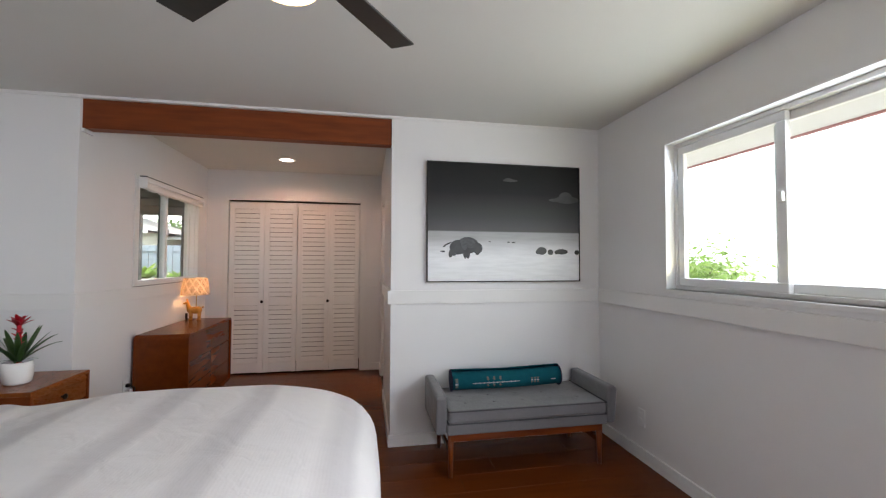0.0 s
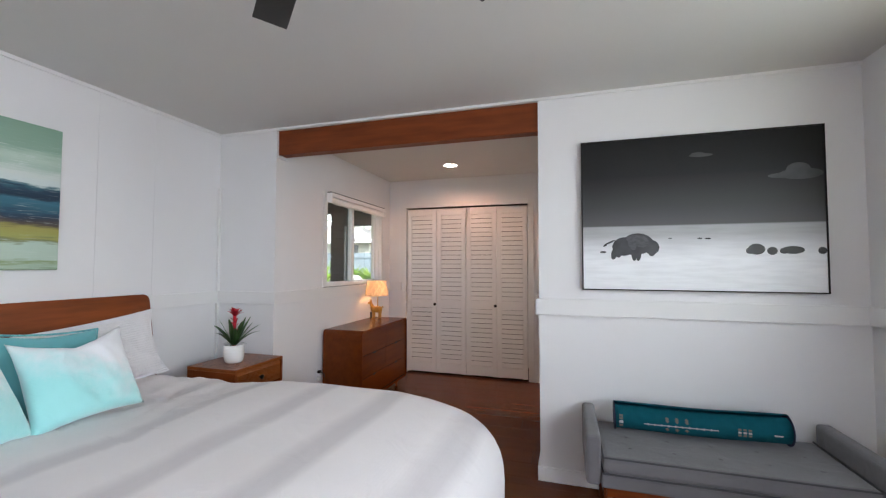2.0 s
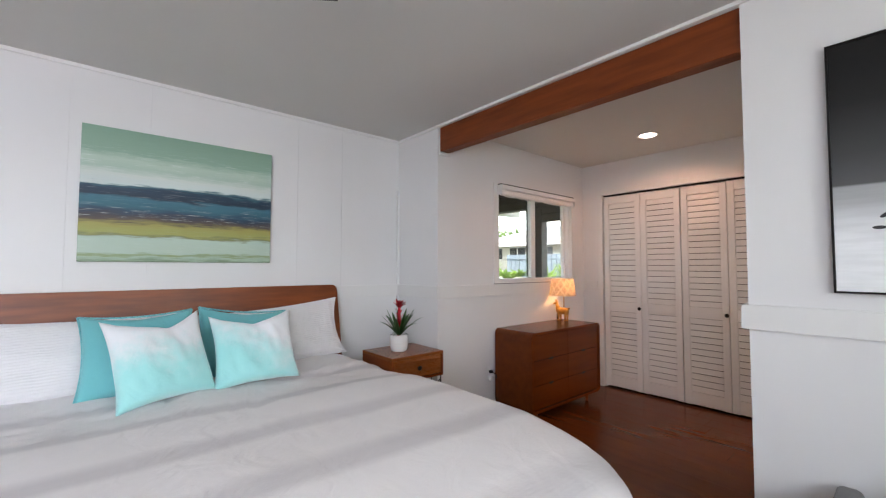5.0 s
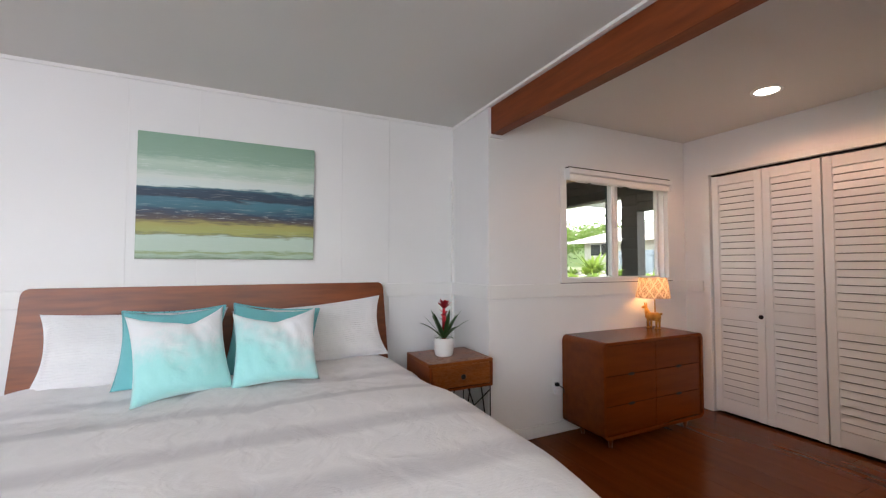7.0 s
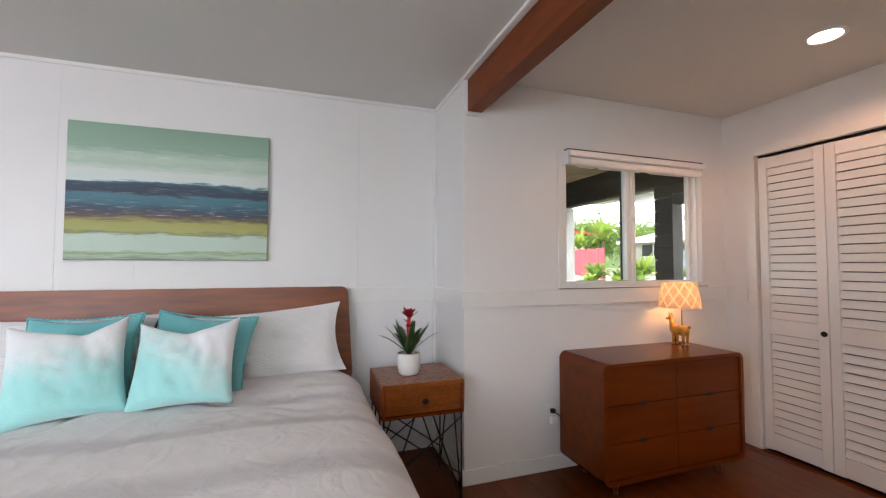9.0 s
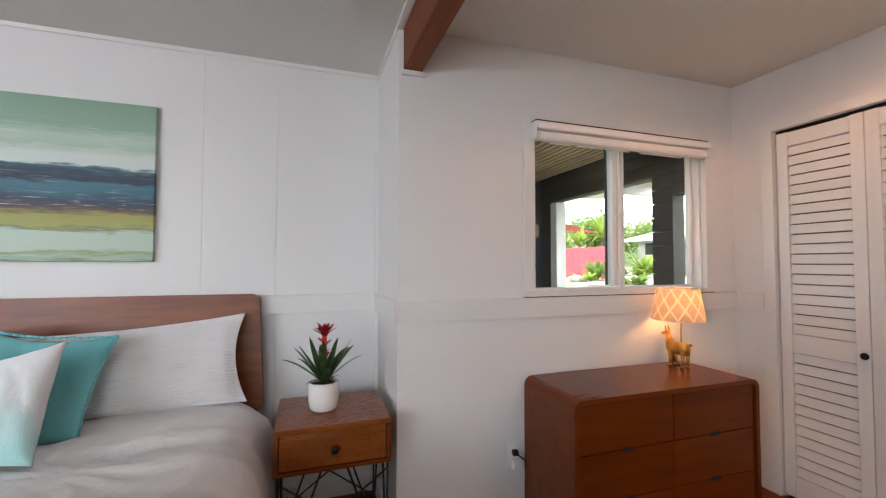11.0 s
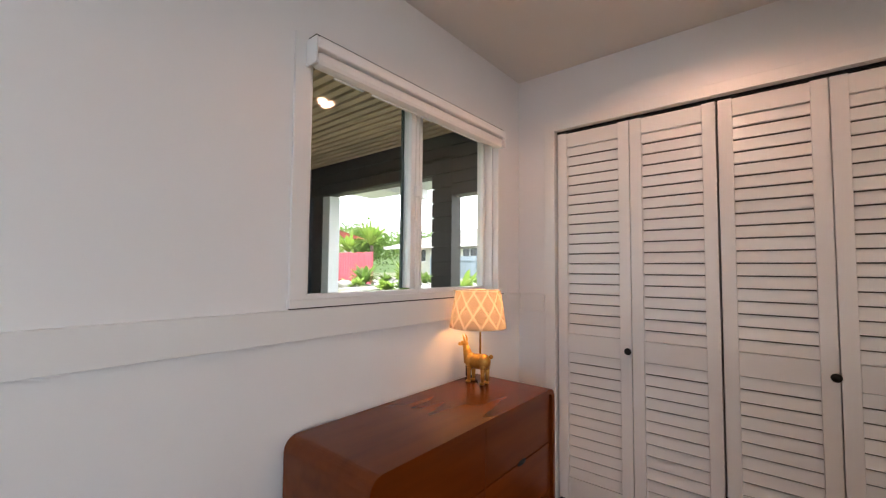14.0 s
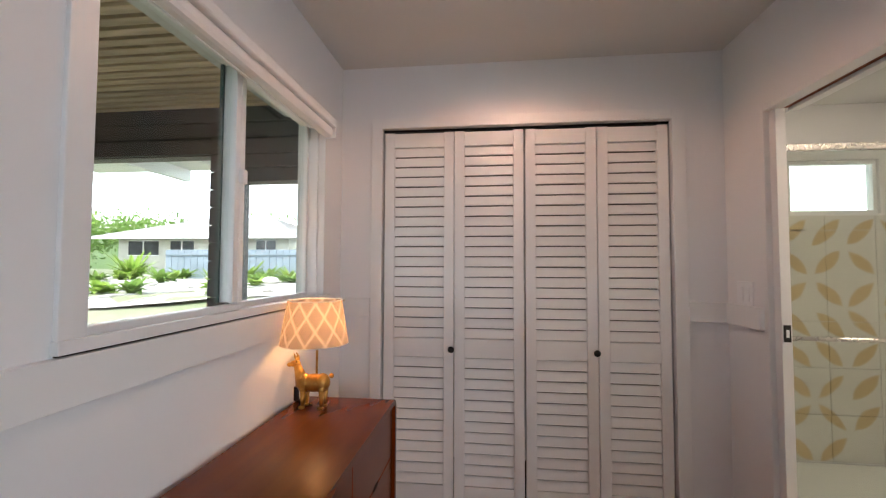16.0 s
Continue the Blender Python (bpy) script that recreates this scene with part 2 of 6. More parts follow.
# painted panels on the headboard wall
EDGES = [S, -0.55, 0.35, 0.71, 1.30, 1.66, 2.28, 2.645, 3.55, 3.908, N]
for z0, z1 in ((0.0, R0), (R0, H)):
    for a, b in zip(EDGES, EDGES[1:]):
        part("panel", boxes(((W - 0.0079, a + 0.0005, z0 + 0.0005), (W, b - 0.0005, z1 - 0.0005)), bevel=0.0004), wall_paint, wall_west)


# ---- windows and doors ----
def sash(parent, axis_x, y0, y1, z0, z1, x0, x1, w, material):
    """A window sash: four rounded bars and a pane; it lies in the plane of one x."""
    f = part("sash", bmesh.new(), material, parent)
    for name, lo, hi in (("bottom_bar", (x0, y0, z0), (x1, y1, z0 + w)), ("top_bar", (x0, y0, z1 - w), (x1, y1, z1)),
                         ("side_bar", (x0, y0, z0 + w), (x1, y0 + w, z1 - w)), ("side_bar", (x0, y1 - w, z0 + w), (x1, y1, z1 - w))):
        part(name, boxes((lo, hi), bevel=0.004), material, f)
    p = part("pane", boxes(((axis_x - 0.003, y0 + w - 0.004, z0 + w - 0.004), (axis_x + 0.003, y1 - w + 0.004, z1 - w + 0.004))), pane_glass, f)
    p.visible_shadow = False
    return f


def slider(name, label, x_in, x_out, y0, y1, z0, z1, low, high, near, w, bar):
    """A sliding window in an outer frame; low and high: the spans of its two sashes; near: the one in the inner track."""
    ob = tagged(new(name), label, "window", kind="structure")
    d = 1 if x_out > x_in else -1
    a, b = min(x_in, x_out), max(x_in, x_out)
    for nm, lo, hi in (("frame_bottom", (a, y0, z0), (b, y1, z0 + w)), ("frame_top", (a, y0, z1 - w), (b, y1, z1)),
                       ("frame_side", (a, y0, z0 + w), (b, y0 + w, z1 - w)), ("frame_side", (a, y1 - w, z0 + w), (b, y1, z1 - w))):
        part(nm, boxes((lo, hi), bevel=0.003), vinyl, ob)
    t = (x_out - x_in) * 0.42
    tracks = (x_in + (x_out - x_in) * 0.06, x_in + (x_out - x_in) * 0.52)
    for side, (u, v) in (("low", low), ("high", high)):
        x = tracks[0] if side == near else tracks[1]
        sash(ob, x + t / 2, u, v, z0 + w, z1 - w, min(x, x + t), max(x, x + t), bar, vinyl)
    lx, ly = tracks[0] - d * 0.008, min(low[1], (low[1] + high[0]) / 2) - 0.02
    part("latch", boxes(((lx - 0.01, ly - 0.014, (z0 + z1) / 2), (lx + 0.01, ly + 0.014, (z0 + z1) / 2 + 0.05)), bevel=0.005), vinyl, ob, "small white sash latch")
    return ob


slider("window_1", "white vinyl sliding window over the chair rail", AW - 0.030, AW - 0.115, WY0, WY1, WZ0, WZ1, (WY0 + 0.016, 5.750), (5.795, WY1 - 0.016), "low", 0.014, 0.021)
slider("window_2", "wide white sliding window, bright outside", E + 0.065, E + 0.138, EY0, EY1, EZ0, EZ1, (EY0 + 0.024, 3.107), (3.023, EY1 - 0.024), "high", 0.024, 0.046)
strip("trim_sash_stile", (AW - 0.092, 5.698, 1.17), (AW - 0.034, 5.724, 1.978), "white stile of the sliding sash", "trim", vinyl, 0.003)
strip("trim_sash_seal", (AW - 0.092, 5.688, 1.17), (AW - 0.080, 5.698, 1.978), "dark green rubber seal of the sliding sash", "trim", mat("dark_seal", (0.02, 0.05, 0.045), 0.5), 0.001)
# casing and sill of the alcove window
# the strip below the sill is coloured dark for the shade in that gap
for nm, lo, hi in (("casing_left", (AW, WY0 - 0.058, 1.150), (AW + 0.012, WY0, 2.03)), ("casing_right", (AW, WY1, 1.150), (AW + 0.004, WY1 + 0.035, 2.03)),
                   ("sill", (AW, WY0 - 0.062, 1.123), (AW + 0.020, WY1 + 0.055, 1.150)), ("sill_gap", (AW, WY0 - 0.055, R1), (AW + 0.010, WY1 + 0.05, 1.123))):
    strip("trim_window_" + nm, lo, hi, "white painted window trim with a dark strip as shade under the sill", "trim", dark_gap if nm == "sill_gap" else None)
# lining and stool of the wide window
strip("trim_window_2_stool", (E - 0.014, EY0 - 0.04, EZ0 - 0.024), (E + 0.065, EY1 + 0.02, EZ0), "white painted window sill", "trim")

blind = thing("roller_blind", pose(AW + 0.014, 5.735, 1.957), "white roller blind in a cassette, rolled up above the window", "blind")
part("cassette", boxes(((0, -0.585, 0.012), (0.062, 0.585, 0.052)), bevel=0.008), vinyl, blind)
part("roll", boxes(((0.0, -0.578, -0.040), (0.050, 0.578, 0.010)), bevel=0.016), trim_paint, blind, "white rolled-up fabric")
part("end_cap", boxes(((-0.002, 0.585, -0.038), (0.058, 0.592, 0.052)), bevel=0.003), vinyl, blind)
part("end_cap", boxes(((-0.002, -0.592, -0.038), (0.058, -0.585, 0.052)), bevel=0.003), vinyl, blind)
part("mounting_rail", boxes(((0.0, -0.585, 0.053), (0.045, 0.585, 0.063)), bevel=0.002), black_metal, blind, "dark mounting rail")
for s, e in ((-0.49, -0.36), (-0.32, 0.03), (0.10, 0.42)):
    part("hem_bar", boxes(((0.006, s, -0.046), (0.014, e, -0.041)), bevel=0.001), vinyl, blind)

# closet casing, header track and folding doors
for nm, lo, hi in (("left", (CX0 - 0.06, AN - 0.016, 0), (CX0, AN, CZ + 0.055)), ("right", (CX1, AN - 0.016, 0), (CX1 + 0.066, AN, CZ + 0.055)), ("top", (CX0, AN - 0.016, CZ), (CX1, AN, CZ + 0.055))):
    strip("trim_closet_" + nm, lo, hi, "white painted closet casing", "trim")
strip("closet_track", (CX0, AN + 0.022, CZ - 0.012), (CX1, AN + 0.05, CZ), "dark metal track above the folding doors", "trim", black_metal, 0.001)
structure("closet_back", boxes(((CX0 - 0.2, AN + 0.11, 0), (CX1 + 0.2, AN + 0.60, 0.004))), dark_gap, "dark closet floor", "floor")

slat_bm = bmesh.new()
box(slat_bm, (-0.132, -0.0034, -0.0249), (0.132, 0.0034, 0.0249), 0.0010, pose(0, 0, 0, -11), 1)
slat_mesh = bpy.data.meshes.new("slat")
slat_bm.to_mesh(slat_mesh)
slat_bm.free()
slat_mesh.materials.append(door_paint)


# dark colour that paints in the shade between the louvre slats
slat_shade = mat("closet_shadow", (0.13, 0.115, 0.105), 0.9, scale=6)


def louvre_panel(x0, x1, knob, tilt):
    """One leaf of a folding door: stiles, rails, slats and perhaps a knob."""
    w = x1 - x0 - 0.004
    ob = thing("louvre_door", pose((x0 + x1) / 2, AN + 0.022, 0, 0, 0, tilt), "white painted louvred folding closet door leaf, closed", "closet door", "closet door leaves")
    h = w / 2
    for nm, lo, hi in (("stile", (-h, -0.014, 0.018), (-h + 0.054, 0.014, 2.03)), ("stile", (h - 0.054, -0.014, 0.018), (h, 0.014, 2.03)),
                       ("top_rail", (-h + 0.054, -0.013, 1.947), (h - 0.054, 0.013, 2.026)), ("middle_rail", (-h + 0.054, -0.013, 0.805), (h - 0.054, 0.013, 0.906)),
                       ("bottom_rail", (-h + 0.054, -0.013, 0.022), (h - 0.054, 0.013, 0.135))):
        part(nm, boxes((lo, hi), bevel=0.002), door_paint, ob)
    # flat dark sheet in place of the shade behind the slats
    part("backing", boxes(((-h + 0.054, 0.0165, 0.135), (h - 0.054, 0.0185, 1.947))), slat_shade, ob, "dark sheet standing in for shade between the slats")
    for z0, n, step in ((0.906, 19, 0.0548), (0.135, 12, 0.0558)):
        for i in range(n):
            s = new("slat", slat_mesh)
            s.parent = ob
            s.scale.x = (h - 0.0535) / 0.132
            s.location = (0, -0.002, z0 + step * (i + 0.5))
    if knob:
        k = bmesh.new()
        turned(k, [(0.006, 0), (0.006, 0.014), (0.015, 0.020), (0.0175, 0.027), (0.014, 0.034), (0.0, 0.036)], 16, pose(knob * (h - 0.012), -0.013, 0.852, 90))
        part("knob", k, black_metal, ob, "small dark round knob", True)


XS = [CX0 + 0.008, -1.180, -0.805, -0.432, CX1 - 0.008]
louvre_panel(XS[0], XS[1], 1, 0.3)
louvre_panel(XS[1], XS[2] - 0.002, 0, -0.3)
louvre_panel(XS[2] + 0.002, XS[3], 1, 0.3)
louvre_panel(XS[3], XS[4], 0, -0.3)

# bathroom doorway: jambs, casing, pocket door edge with a latch plate
for nm, lo, hi in (("jamb_1", (AE - 0.004, BY1 - 0.018, 0), (AE + 0.062, BY1, BZ)), ("jamb_2", (AE - 0.004, BY0, 0), (AE + T, BY0 + 0.018, BZ)),
                   ("head", (AE - 0.004, BY0 + 0.018, BZ - 0.018), (AE + 0.055, BY1 - 0.018, BZ)), ("head_2", (AE + 0.098, BY0 + 0.018, BZ - 0.018), (AE + T, BY1 - 0.018, BZ))):
    strip("trim_bathroom_door_" + nm, lo, hi, "white painted bathroom door trim", "trim")
strip("trim_pocket_track", (AE + 0.056, BY0 + 0.02, BZ - 0.005), (AE + 0.097, BY1 - 0.02, BZ - 0.001), "dark track slot above the pocket door", "trim", beam_wood, 0.0005)
structure("door_1", boxes(((AE + 0.019, 6.262, 0.01), (AE + 0.060, BY1 - 0.018, BZ - 0.02)), bevel=0.002), door_paint, "white pocket door slid into the wall, its edge showing", "door")
plate = thing("strike_plate", pose(AE + 0.0395, 6.262, 1.02, 0, 0, 0), "dark metal latch plate on the pocket door edge", "strike plate")
part("plate", boxes(((-0.014, -0.003, -0.035), (0.014, 0.0, 0.035)), bevel=0.001), black_metal, plate)
part("keep", boxes(((-0.006, -0.005, -0.016), (0.006, -0.003, 0.016)), bevel=0.001), trim_paint, plate)
switch = thing("light_switch", pose(AE, 6.455, 1.170), "white double light switch plate above the chair rail", "switch")
part("plate", boxes(((-0.007, -0.058, -0.058), (0, 0.058, 0.058)), bevel=0.003), vinyl, switch)
for y in (-0.024, 0.024):
    part("rocker", boxes(((-0.011, y - 0.016, -0.034), (-0.007, y + 0.016, 0.034)), bevel=0.002), vinyl, switch)


def outlet(m, label):
    ob = thing("power_outlet", m, label, "outlet")
    part("plate", boxes(((-0.036, -0.006, -0.058), (0.036, 0, 0.058)), bevel=0.003), vinyl, ob)
    for z in (-0.02, 0.02):
        part("socket", boxes(((-0.017, -0.009, z - 0.015), (0.017, -0.006, z + 0.015)), bevel=0.002), vinyl, ob)
    return ob


outlet(pose(E, 3.96, 0.285, 0, 0, 90 + 180), "white wall outlet beside the bench")
outlet(pose(AW, 5.045, 0.352, 0, 0, 90), "white wall outlet beside the dresser")

# ---- bathroom beyond the doorway ----
def tile_material():
    """Pale tile with one worn gold petal in each square, turned one way or the other."""
    m = mat("gold_petal_tile", (0.72, 0.69, 0.63), 0.18, scale=4, amount=0.3)
    n, l = m.node_tree.nodes, m.node_tree.links
    b = n["Principled BSDF"]
    tc = n.new("ShaderNodeTexCoord")
    sep = n.new("ShaderNodeSeparateXYZ")
    l.new(tc.outputs["Object"], sep.inputs[0])

    def op(kind, a, b=None, c=None):
        x = n.new("ShaderNodeMath")
        x.operation = kind
        for k, v in enumerate((a, b, c)):
            if v is None:
                continue
            if isinstance(v, (int, float)):
                x.inputs[k].default_value = v
            else:
                l.new(v, x.inputs[k])
        return x.outputs[0]

    worn = n.new("ShaderNodeTexNoise")
    worn.inputs["Scale"].default_value, worn.inputs["Detail"].default_value = 6.0, 3.0
    l.new(tc.outputs["Object"], worn.inputs["Vector"])
    u, v = op("MULTIPLY_ADD", sep.outputs["X"], 4.9, 0.35), op("MULTIPLY", sep.outputs["Z"], 4.9)
    cell = n.new("ShaderNodeCombineXYZ")
    l.new(op("FLOOR", u), cell.inputs["X"])
    l.new(op("FLOOR", v), cell.inputs["Y"])
    dice = n.new("ShaderNodeTexWhiteNoise")
    dice.noise_dimensions = "2D"
    l.new(cell.outputs[0], dice.inputs["Vector"])
    flip = op("GREATER_THAN", dice.outputs["Value"], 0.5)
    fu, fv = op("FRACT", u), op("FRACT", v)
    fu = op("ADD", op("MULTIPLY", flip, op("SUBTRACT", 1.0, fu)), op("MULTIPLY", op("SUBTRACT", 1.0, flip), fu))
    far = []
    for cx, cy in ((1.0, 0.0), (0.0, 1.0)):
        dx, dy = op("SUBTRACT", fu, cx), op("SUBTRACT", fv, cy)
        far.append(op("SQRT", op("ADD", op("MULTIPLY", dx, dx), op("MULTIPLY", dy, dy))))
    edge = op("MULTIPLY_ADD", worn.outputs["Fac"], 0.25, op("MAXIMUM", far[0], far[1]))
    r = n.new("ShaderNodeMapRange")
    r.inputs["From Min"].default_value, r.inputs["From Max"].default_value = 1.07, 0.98
    l.new(edge, r.inputs["Value"])
    mix = n.new("ShaderNodeMix")
    mix.data_type = "RGBA"
    l.new(b.inputs["Base Color"].links[0].from_socket, mix.inputs["A"])
    mix.inputs["B"].default_value = (0.58, 0.44, 0.23, 1)
    l.new(op("MULTIPLY", r.outputs[0], op("GREATER_THAN", dice.outputs["Value"], 0.12)), mix.inputs["Factor"])
    l.new(mix.outputs["Result"], b.inputs["Base Color"])
    return m


gold_tile = tile_material()
white_tile = mat("white_floor_tile", (0.78, 0.78, 0.74), 0.25, scale=5, amount=0.3)
chrome = mat("brushed_nickel", (0.55, 0.52, 0.47), 0.28, 1.0, scale=20)
BN, BE = 7.42, 1.85
bwall = structure("wall_bathroom_north", boxes(((AE + T, BN, -0.1), (1.04, BN + 0.1, H)), ((1.60, BN, -0.1), (BE, BN + 0.1, H)), ((1.04, BN, -0.1), (1.60, BN + 0.1, 1.655)), ((1.04, BN, 2.02), (1.60, BN + 0.1, H))), wall_paint, "white shower wall with a small high window", "wall")
structure("wall_bathroom_east", boxes(((BE, N + T, -0.1), (BE + T, BN + 0.1, H))), wall_paint, "plain white bathroom wall", "wall")
TW = 0.305
for i in range(5):
    for j in range(6):
        x0, z0 = AE + T + 0.005 + i * TW, 0.02 + j * TW
        x1, z1 = min(x0 + TW - 0.003, BE - 0.005), min(z0 + TW - 0.003, 1.64)
        if z1 > z0 + 0.02:
            part("tile", boxes(((x0, BN - 0.010, z0), (x1, BN - 0.001, z1)), bevel=0.001), gold_tile, bwall)
structure("bathroom_floor", boxes(((AE + T, N + T, -0.004), (BE, BN, 0.004))), white_tile, "white bathroom floor tile", "floor")
structure("shower_curb", boxes(((AE + T, 6.63, 0.004), (BE, 6.73, 0.09)), bevel=0.006), white_tile, "white shower curb", "curb")
bw = tagged(new("window_3"), "small bright window high in the shower", "window", kind="structure")
for nm, lo, hi in (("frame_bottom", (1.04, BN + 0.02, 1.655), (1.60, BN + 0.07, 1.68)), ("frame_top", (1.04, BN + 0.02, 1.995), (1.60, BN + 0.07, 2.02)), ("frame_side", (1.04, BN + 0.02, 1.68), (1.065, BN + 0.07, 1.995)),
                   ("frame_side", (1.575, BN + 0.02, 1.68), (1.60, BN + 0.07, 1.995))):
    part(nm, boxes((lo, hi), bevel=0.003), vinyl, bw)
part("pane", boxes(((1.065, BN + 0.042, 1.68), (1.575, BN + 0.048, 1.995))), pane_glass, bw).visible_shadow = False
screen = thing("shower_screen", pose(0, 6.68, 0.09), "clear glass shower screen with a metal towel bar", "shower screen")
part("glass_panel", boxes(((AE + T + 0.01, -0.004, 0.0), (BE - 0.02, 0.004, 1.80))), glass("shower_glass", (0.86, 0.88, 0.85), 0.03), screen).visible_shadow = False
part("top_rail", boxes(((AE + T + 0.01, -0.015, 1.80), (BE - 0.02, 0.015, 1.835)), bevel=0.004), chrome, screen)
bm = bmesh.new()
rod(bm, (AE + T + 0.04, -0.05, 0.852), (BE - 0.25, -0.05, 0.852), 0.011)
part("towel_bar", bm, chrome, screen, "brushed metal towel bar", True)
for x in (AE + T + 0.06, 1.2):
    bm = bmesh.new()
    rod(bm, (x, -0.05, 0.852), (x, 0, 0.852), 0.009)
    part("bracket", bm, chrome, screen, "", True)
vanity = thing("vanity_light", pose(1.55, N + T, 1.98), "two warm bulbs on a metal bathroom wall bar", "wall lamp")
part("bar", boxes(((-0.25, 0, -0.03), (0.25, 0.03, 0.03)), bevel=0.006), chrome, vanity)
for x in (-0.13, 0.13):
    bm = bmesh.new()
    turned(bm, [(0.0, -0.06), (0.035, -0.04), (0.045, 0.0), (0.035, 0.04), (0.0, 0.06)], 16, pose(x, 0.09, 0))
    part("bulb", bm, glow("bulb_glow", (1.0, 0.72, 0.4), 14.0), vanity, "", True)
    bm = bmesh.new()
    rod(bm, (x, 0.02, 0), (x, 0.06, 0), 0.012)
    part("arm", bm, chrome, vanity)
# unseen fill under the ceiling, added to brighten the bathroom
lamp("bathroom_fill", "AREA", look((1.1, 5.9, 2.38), (1.1, 5.9, 0)), 8.5, (1.0, 0.87, 0.72), size=(0.7, 0.5))

# ---- bedroom things ----
def rounded(cx0, cx1, cy0, cy1, r_head, r_foot, n=10):
    """A closed outline with small corners at the head (low x) and wide ones at the foot."""
    pts = []
    for cx, cy, r, a0 in ((cx1, cy1, r_foot, 0), (cx0, cy1, r_head, 90), (cx0, cy0, r_head, 180), (cx1, cy0, r_foot, 270)):
        ox, oy = cx + (-r if cx == cx1 else r), cy + (-r if cy == cy1 else r)
        for i in range(n + 1):
            a = radians(a0 + 90 * i / n)
            pts.append((ox + r * math.cos(a), oy + r * math.sin(a)))
    return pts


def even(pts, n):
    """The same outline with n points at even steps."""
    ps = [Vector((*p, 0)) for p in pts]
    ls = [(b - a).length for a, b in zip(ps, ps[1:] + ps[:1])]
    total, out, i, done = sum(ls), [], 0, 0.0
    for k in range(n):
        want = total * k / n
        while done + ls[i] < want:
            done += ls[i]
            i += 1
        a, b = ps[i], ps[(i + 1) % len(ps)]
        out.append(a.lerp(b, (want - done) / max(ls[i], 1e-9)))
    return out


def lap(x0, x1, y0, y1, r_head, r_foot):
    """The rounded outline with the same number of points on every corner and side."""
    pts, out = rounded(x0, x1, y0, y1, r_head, r_foot), []
    for c, k in enumerate((92, 72, 92, 72)):
        arc = pts[11 * c:11 * c + 11]
        a, b = arc[-1], pts[(11 * c + 11) % 44]
        out += arc + [(a[0] + (b[0] - a[0]) * (i + 1) / (k + 1), a[1] + (b[1] - a[1]) * (i + 1) / (k + 1)) for i in range(k)]
    return [Vector((*p, 0)) for p in out]


